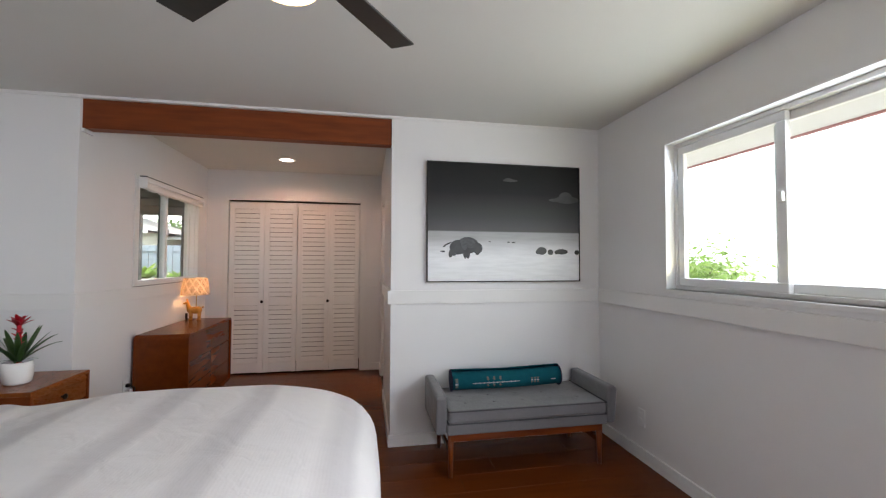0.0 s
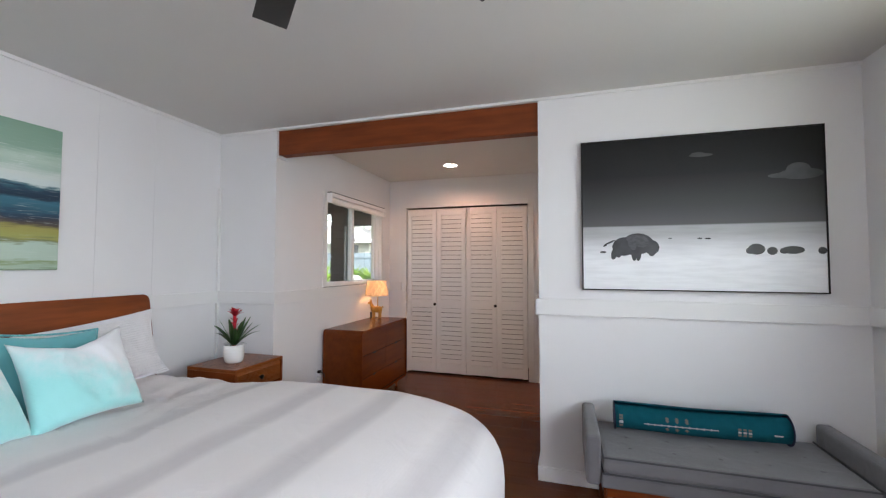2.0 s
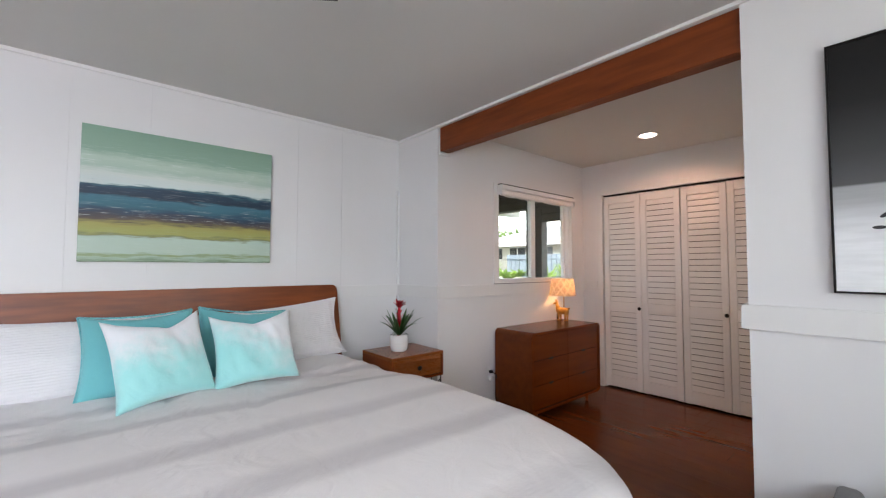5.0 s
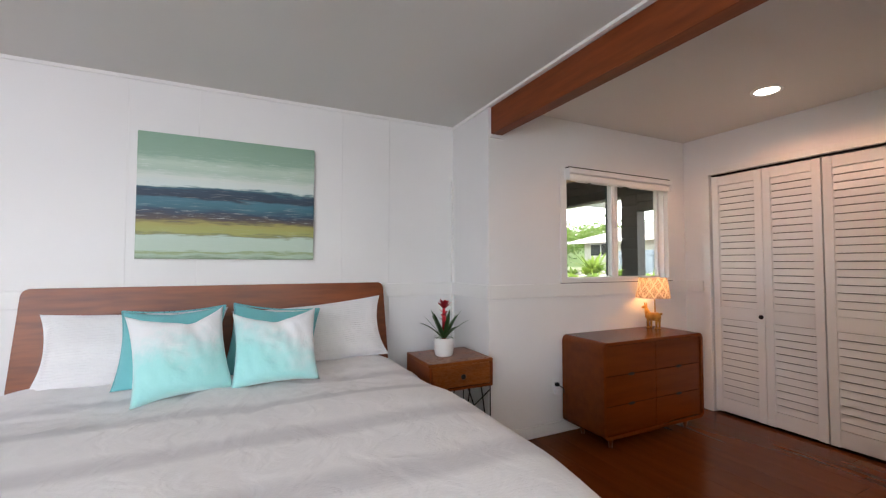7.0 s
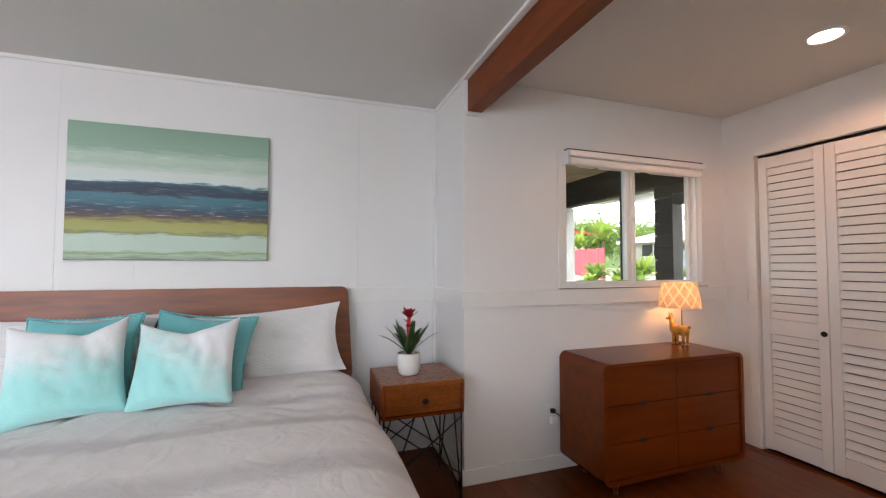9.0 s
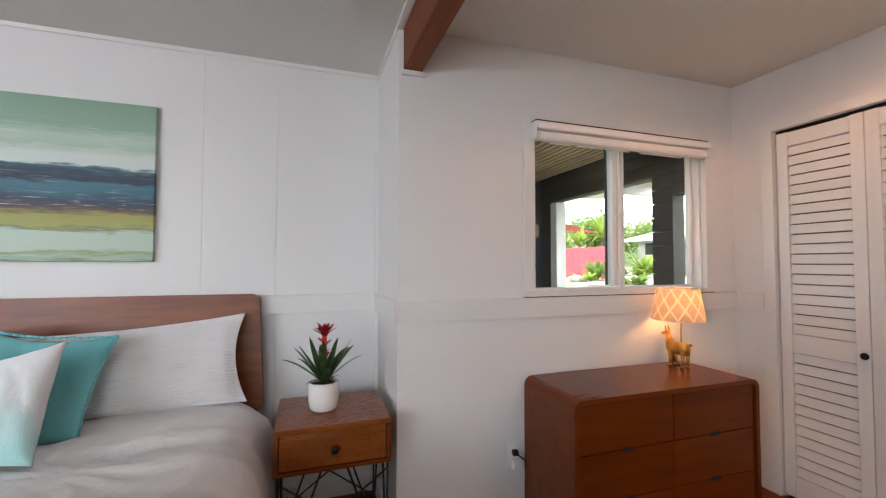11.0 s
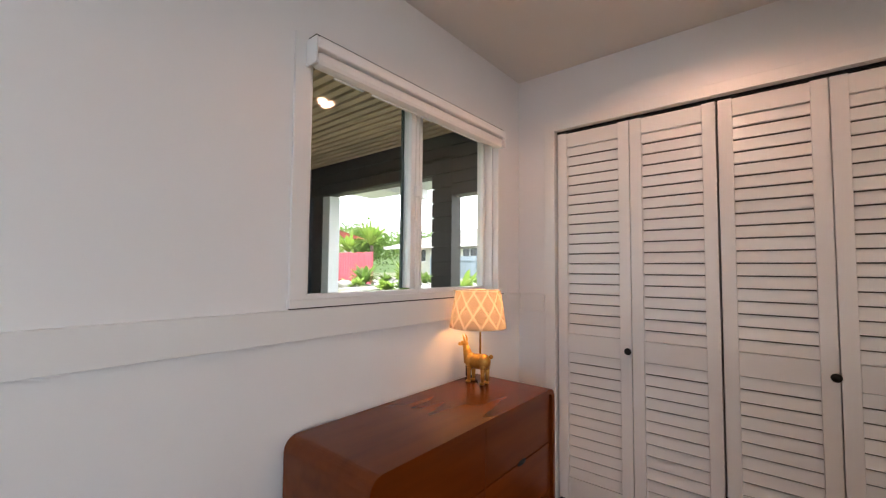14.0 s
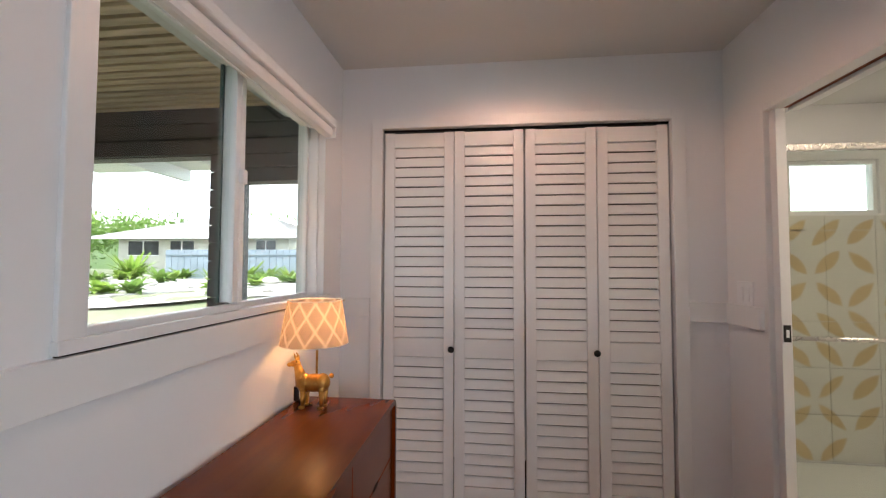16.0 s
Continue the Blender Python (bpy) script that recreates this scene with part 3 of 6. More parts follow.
def fabric(name, color, spot, rough=0.9, weave=900.0, depth=0.25, bands=None, pleats=0.0):
    """Cloth: weave relief, soft creases, perhaps broad woven bands across x or pleats along one axis."""
    m = mat(name, color, rough, spot=spot, scale=5, amount=0.4, spec=0.2)
    n, l = m.node_tree.nodes, m.node_tree.links
    b = n["Principled BSDF"]
    b.inputs["Sheen Weight"].default_value = 0.25
    tc = n.new("ShaderNodeTexCoord")
    w = n.new("ShaderNodeTexNoise")
    w.inputs["Scale"].default_value = weave
    crease = n.new("ShaderNodeTexNoise")
    crease.inputs["Scale"].default_value, crease.inputs["Detail"].default_value, crease.inputs["Distortion"].default_value = 7.0, 3.0, 1.2
    l.new(tc.outputs["Object"], w.inputs["Vector"])
    l.new(tc.outputs["Object"], crease.inputs["Vector"])
    b1, b2 = n.new("ShaderNodeBump"), n.new("ShaderNodeBump")
    b1.inputs["Strength"].default_value, b1.inputs["Distance"].default_value = 0.35, 0.02
    b2.inputs["Strength"].default_value, b2.inputs["Distance"].default_value = depth, 0.002
    l.new(crease.outputs["Fac"], b1.inputs["Height"])
    l.new(w.outputs["Fac"], b2.inputs["Height"])
    l.new(b1.outputs[0], b2.inputs["Normal"])
    last = b2
    sep = n.new("ShaderNodeSeparateXYZ")
    l.new(tc.outputs["Object"], sep.inputs[0])
    if pleats:
        mu = n.new("ShaderNodeMath")
        mu.operation = "MULTIPLY"
        mu.inputs[1].default_value = pleats
        wob = n.new("ShaderNodeMath")
        wob.operation = "MULTIPLY_ADD"
        wob.inputs[1].default_value = 0.012 if bands else 0.02
        l.new(crease.outputs["Fac"], wob.inputs[0])
        l.new(sep.outputs["X" if bands else "Z"], wob.inputs[2])
        l.new(wob.outputs[0], mu.inputs[0])
        si = n.new("ShaderNodeMath")
        si.operation = "SINE"
        l.new(mu.outputs[0], si.inputs[0])
        b3 = n.new("ShaderNodeBump")
        b3.inputs["Strength"].default_value, b3.inputs["Distance"].default_value = (0.06 if bands else 0.4), 0.002
        l.new(si.outputs[0], b3.inputs["Height"])
        l.new(b2.outputs[0], b3.inputs["Normal"])
        last = b3
    l.new(last.outputs[0], b.inputs["Normal"])
    if bands:
        old = b.inputs["Base Color"].links[0].from_socket
        ramp = n.new("ShaderNodeValToRGB")
        mr = n.new("ShaderNodeMapRange")
        mr.inputs["From Min"].default_value, mr.inputs["From Max"].default_value = -2.3, 0.2
        wav = n.new("ShaderNodeMath")
        wav.operation = "MULTIPLY_ADD"
        wav.inputs[1].default_value = 0.06
        big = n.new("ShaderNodeTexNoise")
        big.inputs["Scale"].default_value = 1.6
        l.new(tc.outputs["Object"], big.inputs["Vector"])
        l.new(big.outputs["Fac"], wav.inputs[0])
        skew = n.new("ShaderNodeMath")
        skew.operation = "MULTIPLY_ADD"
        skew.inputs[1].default_value = bands[1]
        l.new(sep.outputs["Y"], skew.inputs[0])
        l.new(sep.outputs["X"], skew.inputs[2])
        l.new(skew.outputs[0], wav.inputs[2])
        l.new(wav.outputs[0], mr.inputs["Value"])
        l.new(mr.outputs[0], ramp.inputs["Fac"])
        e = ramp.color_ramp.elements
        e[0].position, e[0].color = 0.0, (0, 0, 0, 1)
        e[1].position, e[1].color = 1.0, (0, 0, 0, 1)
        for c in bands[0]:
            u = (c + 2.3) / 2.5
            for du, v in ((-0.040, 0), (-0.012, 1), (0.010, 1), (0.026, 0)):
                k = e.new(min(max(u + du, 0.001), 0.999))
                k.color = (v, v, v, 1)
        mix = n.new("ShaderNodeMix")
        mix.data_type = "RGBA"
        l.new(ramp.outputs["Color"], mix.inputs["Factor"])
        l.new(old, mix.inputs["A"])
        mix.inputs["B"].default_value = (*bands[2], 1)
        l.new(mix.outputs["Result"], b.inputs["Base Color"])
    return m


duvet_cloth = fabric("duvet_cloth", (0.82, 0.79, 0.785), (0.77, 0.74, 0.74), bands=((-1.60, -1.205, -0.80, -0.43, -0.03), 0.0, (0.635, 0.605, 0.61)), pleats=520.0)
sham_cloth = fabric("sham_cloth", (0.80, 0.79, 0.80), (0.70, 0.69, 0.71), pleats=450.0)
teal_cloth = fabric("teal_cloth", (0.165, 0.50, 0.53), (0.13, 0.43, 0.46), weave=500)
grey_cloth = fabric("grey_upholstery", (0.175, 0.17, 0.175), (0.125, 0.122, 0.126), weave=420, depth=0.5)
sheet_cloth = fabric("sheet_cloth", (0.74, 0.74, 0.76), (0.68, 0.68, 0.70))


def ombre(name, sideways):
    """Velvet that fades from aqua to white with cloudy streaks."""
    m = fabric(name, (0.36, 0.735, 0.72), (0.28, 0.67, 0.66), weave=300)
    n, l = m.node_tree.nodes, m.node_tree.links
    b = n["Principled BSDF"]
    b.inputs["Sheen Weight"].default_value = 0.7
    tc = n.new("ShaderNodeTexCoord")
    sep = n.new("ShaderNodeSeparateXYZ")
    l.new(tc.outputs["Object"], sep.inputs[0])
    nz = n.new("ShaderNodeTexNoise")
    nz.inputs["Scale"].default_value, nz.inputs["Detail"].default_value, nz.inputs["Roughness"].default_value = 9.0, 6.0, 0.65
    l.new(tc.outputs["Object"], nz.inputs["Vector"])
    mixv = n.new("ShaderNodeMath")
    mixv.operation = "MULTIPLY_ADD"
    mixv.inputs[1].default_value = sideways
    l.new(sep.outputs["Y"], mixv.inputs[0])
    l.new(sep.outputs["Z"], mixv.inputs[2])
    add = n.new("ShaderNodeMath")
    add.operation = "MULTIPLY_ADD"
    add.inputs[1].default_value = 0.36
    l.new(nz.outputs["Fac"], add.inputs[0])
    l.new(mixv.outputs[0], add.inputs[2])
    r = n.new("ShaderNodeMapRange")
    r.interpolation_type = "SMOOTHSTEP"
    r.inputs["From Min"].default_value, r.inputs["From Max"].default_value = (0.06, 0.33) if sideways < 0.5 else (0.05, 0.36)
    l.new(add.outputs[0], r.inputs["Value"])
    mix = n.new("ShaderNodeMix")
    mix.data_type = "RGBA"
    l.new(r.outputs[0], mix.inputs["Factor"])
    l.new(b.inputs["Base Color"].links[0].from_socket, mix.inputs["A"])
    mix.inputs["B"].default_value = (0.78, 0.80, 0.82, 1)
    l.new(mix.outputs["Result"], b.inputs["Base Color"])
    return m


# bed
bed = thing("bed", pose(0, 0, 0), "wide bed with a leaning walnut headboard, made up", "bed")
bm = bmesh.new()
HB = rounded(0, 1, 0, 1, 0.1, 0.1, 2)
lean = Matrix.Translation((-2.215, 2.847, 0.10)) @ Matrix.Rotation(radians(-5.5), 4, "Y")
prof = []
for i in range(7):
    a = radians(90 * i / 6)
    prof.append((0.985 - 0.045 + 0.045 * math.sin(a), 0.990 - 0.045 + 0.045 * math.cos(a)))
side = [(1.03, 1.035)]
out = [(p[1] , p[0]) for p in [(0.44 + 0.05 - 0.05 * math.cos(radians(30 * i)), 1.020 - 0.05 + 0.05 * math.sin(radians(30 * i))) for i in range(4)] + [(1.035 - 0.045 + 0.045 * math.sin(radians(15 * i)), 0.993 - 0.045 + 0.045 * math.cos(radians(15 * i))) for i in range(7)]]
loop = out + [(-y, z) for y, z in reversed(out)]
front = [bm.verts.new((0.033, y, z)) for y, z in loop]
back = [bm.verts.new((0.0, y, z)) for y, z in loop]
bm.faces.new(front)
bm.faces.new(back[::-1])
for i in range(len(loop)):
    j = (i + 1) % len(loop)
    bm.faces.new((front[j], front[i], back[i], back[j]))
bmesh.ops.recalc_face_normals(bm, faces=bm.faces)
bmesh.ops.bevel(bm, geom=[e for e in bm.edges if abs(e.verts[0].co.x - e.verts[1].co.x) < 1e-5 and e.verts[0].co.x > 0.03], offset=0.006, segments=2, affect="EDGES")
bmesh.ops.transform(bm, matrix=lean, verts=bm.verts)
part("headboard", bm, headboard_wood, bed, "reddish walnut headboard with rounded upper corners")
part("side_rail", boxes(((-2.2, 1.90, 0.18), (0.02, 1.925, 0.36)), bevel=0.004), wood_x, bed)
part("side_rail", boxes(((-2.2, 3.765, 0.18), (0.02, 3.79, 0.36)), bevel=0.004), wood_x, bed)
part("foot_rail", boxes(((-0.005, 1.925, 0.18), (0.02, 3.765, 0.36)), bevel=0.004), wood_y, bed)
for x in (-2.15, -0.08):
    for y in (1.95, 3.74):
        bm = bmesh.new()
        rod(bm, (x, y, 0), (x, y, 0.19), 0.02, 0.03)
        part("leg", bm, wood_z, bed)
part("mattress", boxes(((-2.2, 1.94, 0.30), (-0.08, 3.74, 0.54)), bevel=0.05), sheet_cloth, bed)

# duvet: rings from the middle of the top out over the edge and down the sides
bm = bmesh.new()
NP = 372
rings = []
DX0, DX1, DY0, DY1 = -2.20, 0.075, 1.76, 3.93
coarse = [(0.90, 0.700), (0.85, 0.700), (0.62, 0.700), (0.45, 0.698), (0.32, 0.694), (0.22, 0.687), (0.15, 0.676), (0.10, 0.655), (0.06, 0.625), (0.03, 0.585), (0.012, 0.535), (0.0, 0.46), (-0.005, 0.36), (-0.004, 0.26), (0.0, 0.17)]
steps = []
for (d0, z0), (d1, z1) in zip(coarse, coarse[1:]):
    cuts = max(1, round(math.hypot(d1 - d0, z1 - z0) / 0.035))
    steps += [(d0 + (d1 - d0) * i / cuts, z0 + (z1 - z0) * i / cuts) for i in range(cuts)]
steps.append(coarse[-1])
for d, z in steps:
    r = max(0.26 - 0.75 * d, 0.09)
    ring = []
    for p in lap(DX0 + min(d, 0.05), DX1 - d, DY0 + d, DY1 - d, 0.06, r):
        w = noise.noise(Vector((p.x * 2.3, p.y * 2.3, 0.3)))
        v = noise.noise(Vector((p.x * 7, p.y * 7, 2.3)))
        zz = z + (0.012 * w + 0.004 * v if z > 0.5 else 0)
        q = Vector((p.x, p.y, zz))
        if z < 0.6:
            out_dir = Vector((p.x - (DX0 + DX1) / 2, p.y - (DY0 + DY1) / 2, 0)).normalized()
            q += out_dir * (0.6 - z) * 0.05 * noise.noise(Vector((p.x * 4, p.y * 4, z)))
        if q.x > -0.47 and z > 0.3:
            rim = min(1.0, abs(q.y - 2.85) / 1.0)
            q.z -= 0.19 * (q.x + 0.47) ** 1.2 * (0.55 + 0.45 * rim) * min(1.0, (z - 0.3) / 0.3)
        if q.x < -1.25 and z > 0.6:
            f = min(1.0, (-1.25 - q.x) / 0.35)
            for gx, gy, k in ((-1.55, 3.36, 1.0), (-1.50, 2.42, 0.7)):
                away = math.hypot(q.x - gx, q.y - gy)
                q.z += k * 0.007 * math.sin(13 * math.atan2(q.y - gy, q.x - gx) + 5 * away) * math.exp(-((away - 0.16) / 0.11) ** 2)
            q.z += f * 0.016 * noise.noise(Vector((p.x * 11 + p.y * 3, p.y * 4.5 - p.x * 2, 7.1)))
        if q.x < -1.1:
            t = min(1.0, (-1.1 - q.x) / 0.42)
            q.z -= 0.046 * t * t * (3 - 2 * t)
        ring.append(bm.verts.new(q))
    rings.append(ring)
for a, b in zip(rings, rings[1:]):
    for i in range(NP):
        bm.faces.new((a[i], b[i], b[(i + 1) % NP], a[(i + 1) % NP]))
bm.faces.new(rings[0])
bmesh.ops.recalc_face_normals(bm, faces=bm.faces)
duvet = part("duvet", bm, duvet_cloth, None, "", True)
tagged(duvet, "off-white crinkled duvet with soft grey bands on the bed", "duvet")


def pillow(name, m, w, h, thick, material, label, group, chop=0.0, flange=0.0, piping=False, sag=0.0, dip=0.0, rumple=0.006):
    """A stuffed cushion, upright in y and z and facing x, with pinched corners."""
    bm = bmesh.new()
    n = 34
    grids = []
    for s in (1, -1):
        grid = []
        for i in range(n + 1):
            row = []
            for j in range(n + 1):
                u, v = 2 * i / n - 1, 2 * j / n - 1
                pinch = 1 - 0.10 * (1 - u * u) * abs(v) ** 6
                pinch2 = 1 - 0.10 * (1 - v * v) * abs(u) ** 6
                y = u * w / 2 * pinch2
                z = v * h / 2 * pinch
                bulge = ((1 - abs(u) ** 2.6) * (1 - abs(v) ** 2.6)) ** 0.55
                top = max(0, v) ** 2
                off = (u - dip) / (1 + dip if u < dip else 1 - dip)
                vee = max(0.0, math.hypot(1, 0.12) - math.hypot(off, 0.12)) if chop else 0.0
                z -= chop * top * vee
                z -= sag * max(0, v) * (1 - abs(u))
                x = s * thick / 2 * bulge * (1 + 0.25 * -v)
                x -= s * chop * 0.30 * max(0, v + 0.1) * math.exp(-((u - dip + 0.25 * (v - 1)) / 0.16) ** 2)
                x += bulge * rumple * (noise.noise(Vector((y * 9, z * 9, s * 3 + w * 7))) + 0.6 * noise.noise(Vector((y * 26 + z * 8, z * 15 - y * 6, w * 11))))
                if flange and max(abs(u), abs(v)) > 1 - flange:
                    x = s * 0.004 + 0.008 * noise.noise(Vector((y * 8, z * 8, w)))
                row.append(bm.verts.new((x, y, z)))
            grid.append(row)
        grids.append(grid)
        for i in range(n):
            for j in range(n):
                q = (grid[i][j], grid[i + 1][j], grid[i + 1][j + 1], grid[i][j + 1])
                bm.faces.new(q if s > 0 else q[::-1])
    bmesh.ops.remove_doubles(bm, verts=bm.verts, dist=0.0015)
    ob = part(name, bm, material, None, "", True)
    ob.matrix_world = m
    tagged(ob, label, "pillow", group)
    if piping:
        c = bmesh.new()
        edge = [(-1 + 2 * k / 20, -1) for k in range(20)] + [(1, -1 + 2 * k / 20) for k in range(20)] + [(1 - 2 * k / 20, 1) for k in range(20)] + [(-1, 1 - 2 * k / 20) for k in range(20)]
        pts = [(0, u * w / 2 * (1 - 0.10 * (1 - v * v) * abs(u) ** 6), v * h / 2 * (1 - 0.10 * (1 - u * u) * abs(v) ** 6)) for u, v in edge]
        for a, b in zip(pts, pts[1:] + pts[:1]):
            rod(c, a, b, 0.005, n=6)
        part("piping", c, material, ob, "", True)
    return ob


pillow("sham_pillow", pose(-2.125, 3.335, 0.815, 4.5, -18, -1), 0.93, 0.41, 0.17, sham_cloth, "white pintucked sham pillow leaning on the headboard", "sham pillows", flange=0.1, rumple=0.020)
pillow("sham_pillow", pose(-2.105, 2.405, 0.808, 0, -22, 1), 0.86, 0.42, 0.17, sham_cloth, "white pintucked sham pillow leaning on the headboard", "sham pillows", flange=0.1, rumple=0.018)
pillow("teal_pillow", pose(-1.905, 2.592, 0.838, 2, -26, -4), 0.475, 0.42, 0.13, teal_cloth, "plain teal cushion with piped edges behind an ombre cushion", "teal cushions", 0.02, piping=True)
pillow("teal_pillow", pose(-1.928, 3.078, 0.825, -6, -25, -4), 0.475, 0.42, 0.13, teal_cloth, "plain teal cushion with piped edges behind an ombre cushion", "teal cushions", 0.02, piping=True)
pillow("ombre_pillow", pose(-1.662, 2.660, 0.846, 3.5, -27.5, 11.5), 0.405, 0.425, 0.17, ombre("ombre_velvet", 0.05), "white to aqua ombre velvet cushion, chopped at the top", "ombre cushions", 0.070, dip=0.22, rumple=0.013)
pillow("ombre_pillow", pose(-1.675, 3.077, 0.840, 2.5, -27, -5), 0.415, 0.395, 0.16, ombre("ombre_velvet_cloudy", 0.75), "aqua and white clouded velvet cushion, chopped at the top", "ombre cushions", 0.062, dip=-0.03, rumple=0.016)

# paintings
def canvas_material():
    """Horizontal brushed bands: a height bent by broad and fine strokes picks the colour; dry scratches lie over it."""
    m = mat("seascape_paint", (0.5, 0.5, 0.5), 0.5, bump=0.5, bump_scale=90, stretch=(1, 0.25, 2.5))
    n, l = m.node_tree.nodes, m.node_tree.links
    b = n["Principled BSDF"]
    tc = n.new("ShaderNodeTexCoord")
    sep = n.new("ShaderNodeSeparateXYZ")
    l.new(tc.outputs["Object"], sep.inputs[0])

    def strokes(along, across, detail, shift=0.0):
        mp = n.new("ShaderNodeMapping")
        mp.inputs["Scale"].default_value = (1, along, across)
        mp.inputs["Location"].default_value = (shift, shift, shift)
        l.new(tc.outputs["Object"], mp.inputs["Vector"])
        nz = n.new("ShaderNodeTexNoise")
        nz.inputs["Scale"].default_value, nz.inputs["Detail"].default_value, nz.inputs["Roughness"].default_value = 1.0, detail, 0.62
        l.new(mp.outputs[0], nz.inputs["Vector"])
        return nz.outputs["Fac"]

    def add(a, b, k):
        x = n.new("ShaderNodeMath")
        x.operation = "MULTIPLY_ADD"
        x.inputs[1].default_value = k
        l.new(a, x.inputs[0])
        l.new(b, x.inputs[2])
        return x.outputs[0]

    def ramp_of(value, stops):
        r = n.new("ShaderNodeValToRGB")
        l.new(value, r.inputs["Fac"])
        e = r.color_ramp.elements
        e[0].position, e[0].color = stops[0][0], (*stops[0][1], 1)
        e[1].position, e[1].color = stops[-1][0], (*stops[-1][1], 1)
        for p, c in stops[1:-1]:
            e.new(p).color = (*c, 1)
        return r.outputs["Color"]

    bent = add(strokes(4.0, 26, 6), add(strokes(5.0, 150, 5, 3.0), sep.outputs["Z"], 0.045), 0.09)
    mr = n.new("ShaderNodeMapRange")
    mr.inputs["From Min"].default_value, mr.inputs["From Max"].default_value = -0.385 + 0.067, 0.385 + 0.067
    l.new(bent, mr.inputs["Value"])
    out = ramp_of(mr.outputs[0], ((0.0, (0.20, 0.29, 0.18)), (0.03, (0.40, 0.52, 0.40)), (0.055, (0.26, 0.34, 0.16)), (0.075, (0.46, 0.58, 0.48)), (0.18, (0.47, 0.60, 0.51)), (0.20, (0.20, 0.22, 0.09)), (0.22, (0.36, 0.37, 0.11)), (0.285, (0.36, 0.33, 0.085)),
             (0.315, (0.10, 0.075, 0.055)), (0.35, (0.05, 0.05, 0.065)), (0.38, (0.020, 0.055, 0.10)), (0.42, (0.030, 0.125, 0.18)), (0.475, (0.040, 0.16, 0.22)), (0.50, (0.010, 0.028, 0.055)), (0.555, (0.012, 0.045, 0.085)), (0.575, (0.04, 0.14, 0.17)), (0.59, (0.60, 0.68, 0.66)),
             (0.66, (0.62, 0.68, 0.63)), (0.71, (0.40, 0.54, 0.45)), (0.77, (0.47, 0.60, 0.50)), (0.83, (0.27, 0.42, 0.32)), (1.0, (0.23, 0.38, 0.28))))
    zone = ramp_of(mr.outputs[0], ((0.0, (0.3,) * 3), (0.18, (0.2,) * 3), (0.30, (0.0,) * 3), (0.34, (0.75,) * 3), (0.40, (0.55,) * 3), (0.45, (0.05,) * 3), (0.50, (0.25,) * 3), (0.57, (0.1,) * 3), (0.62, (0.6,) * 3), (0.80, (0.7,) * 3), (0.88, (0.05,) * 3), (1.0, (0.0,) * 3)))
    dry = n.new("ShaderNodeMapRange")
    dry.inputs["From Min"].default_value, dry.inputs["From Max"].default_value = 0.58, 0.66
    l.new(strokes(7.0, 170, 4, 9.0), dry.inputs["Value"])
    hit = n.new("ShaderNodeMath")
    hit.operation = "MULTIPLY"
    l.new(zone, hit.inputs[0])
    l.new(dry.outputs[0], hit.inputs[1])
    mix = n.new("ShaderNodeMix")
    mix.data_type = "RGBA"
    l.new(hit.outputs[0], mix.inputs["Factor"])
    l.new(out, mix.inputs["A"])
    mix.inputs["B"].default_value = (0.66, 0.73, 0.70, 1)
    l.new(mix.outputs["Result"], b.inputs["Base Color"])
    return m


painting = thing("painting", pose(W, 2.84, 1.681), "unframed abstract seascape canvas in green and blue bands", "painting")
part("canvas", boxes(((0.004, -0.508, -0.385), (0.034, 0.508, 0.385)), bevel=0.003), canvas_material(), painting)
part("stretcher", boxes(((0.0, -0.49, -0.37), (0.006, 0.49, 0.37))), wood_y, painting)


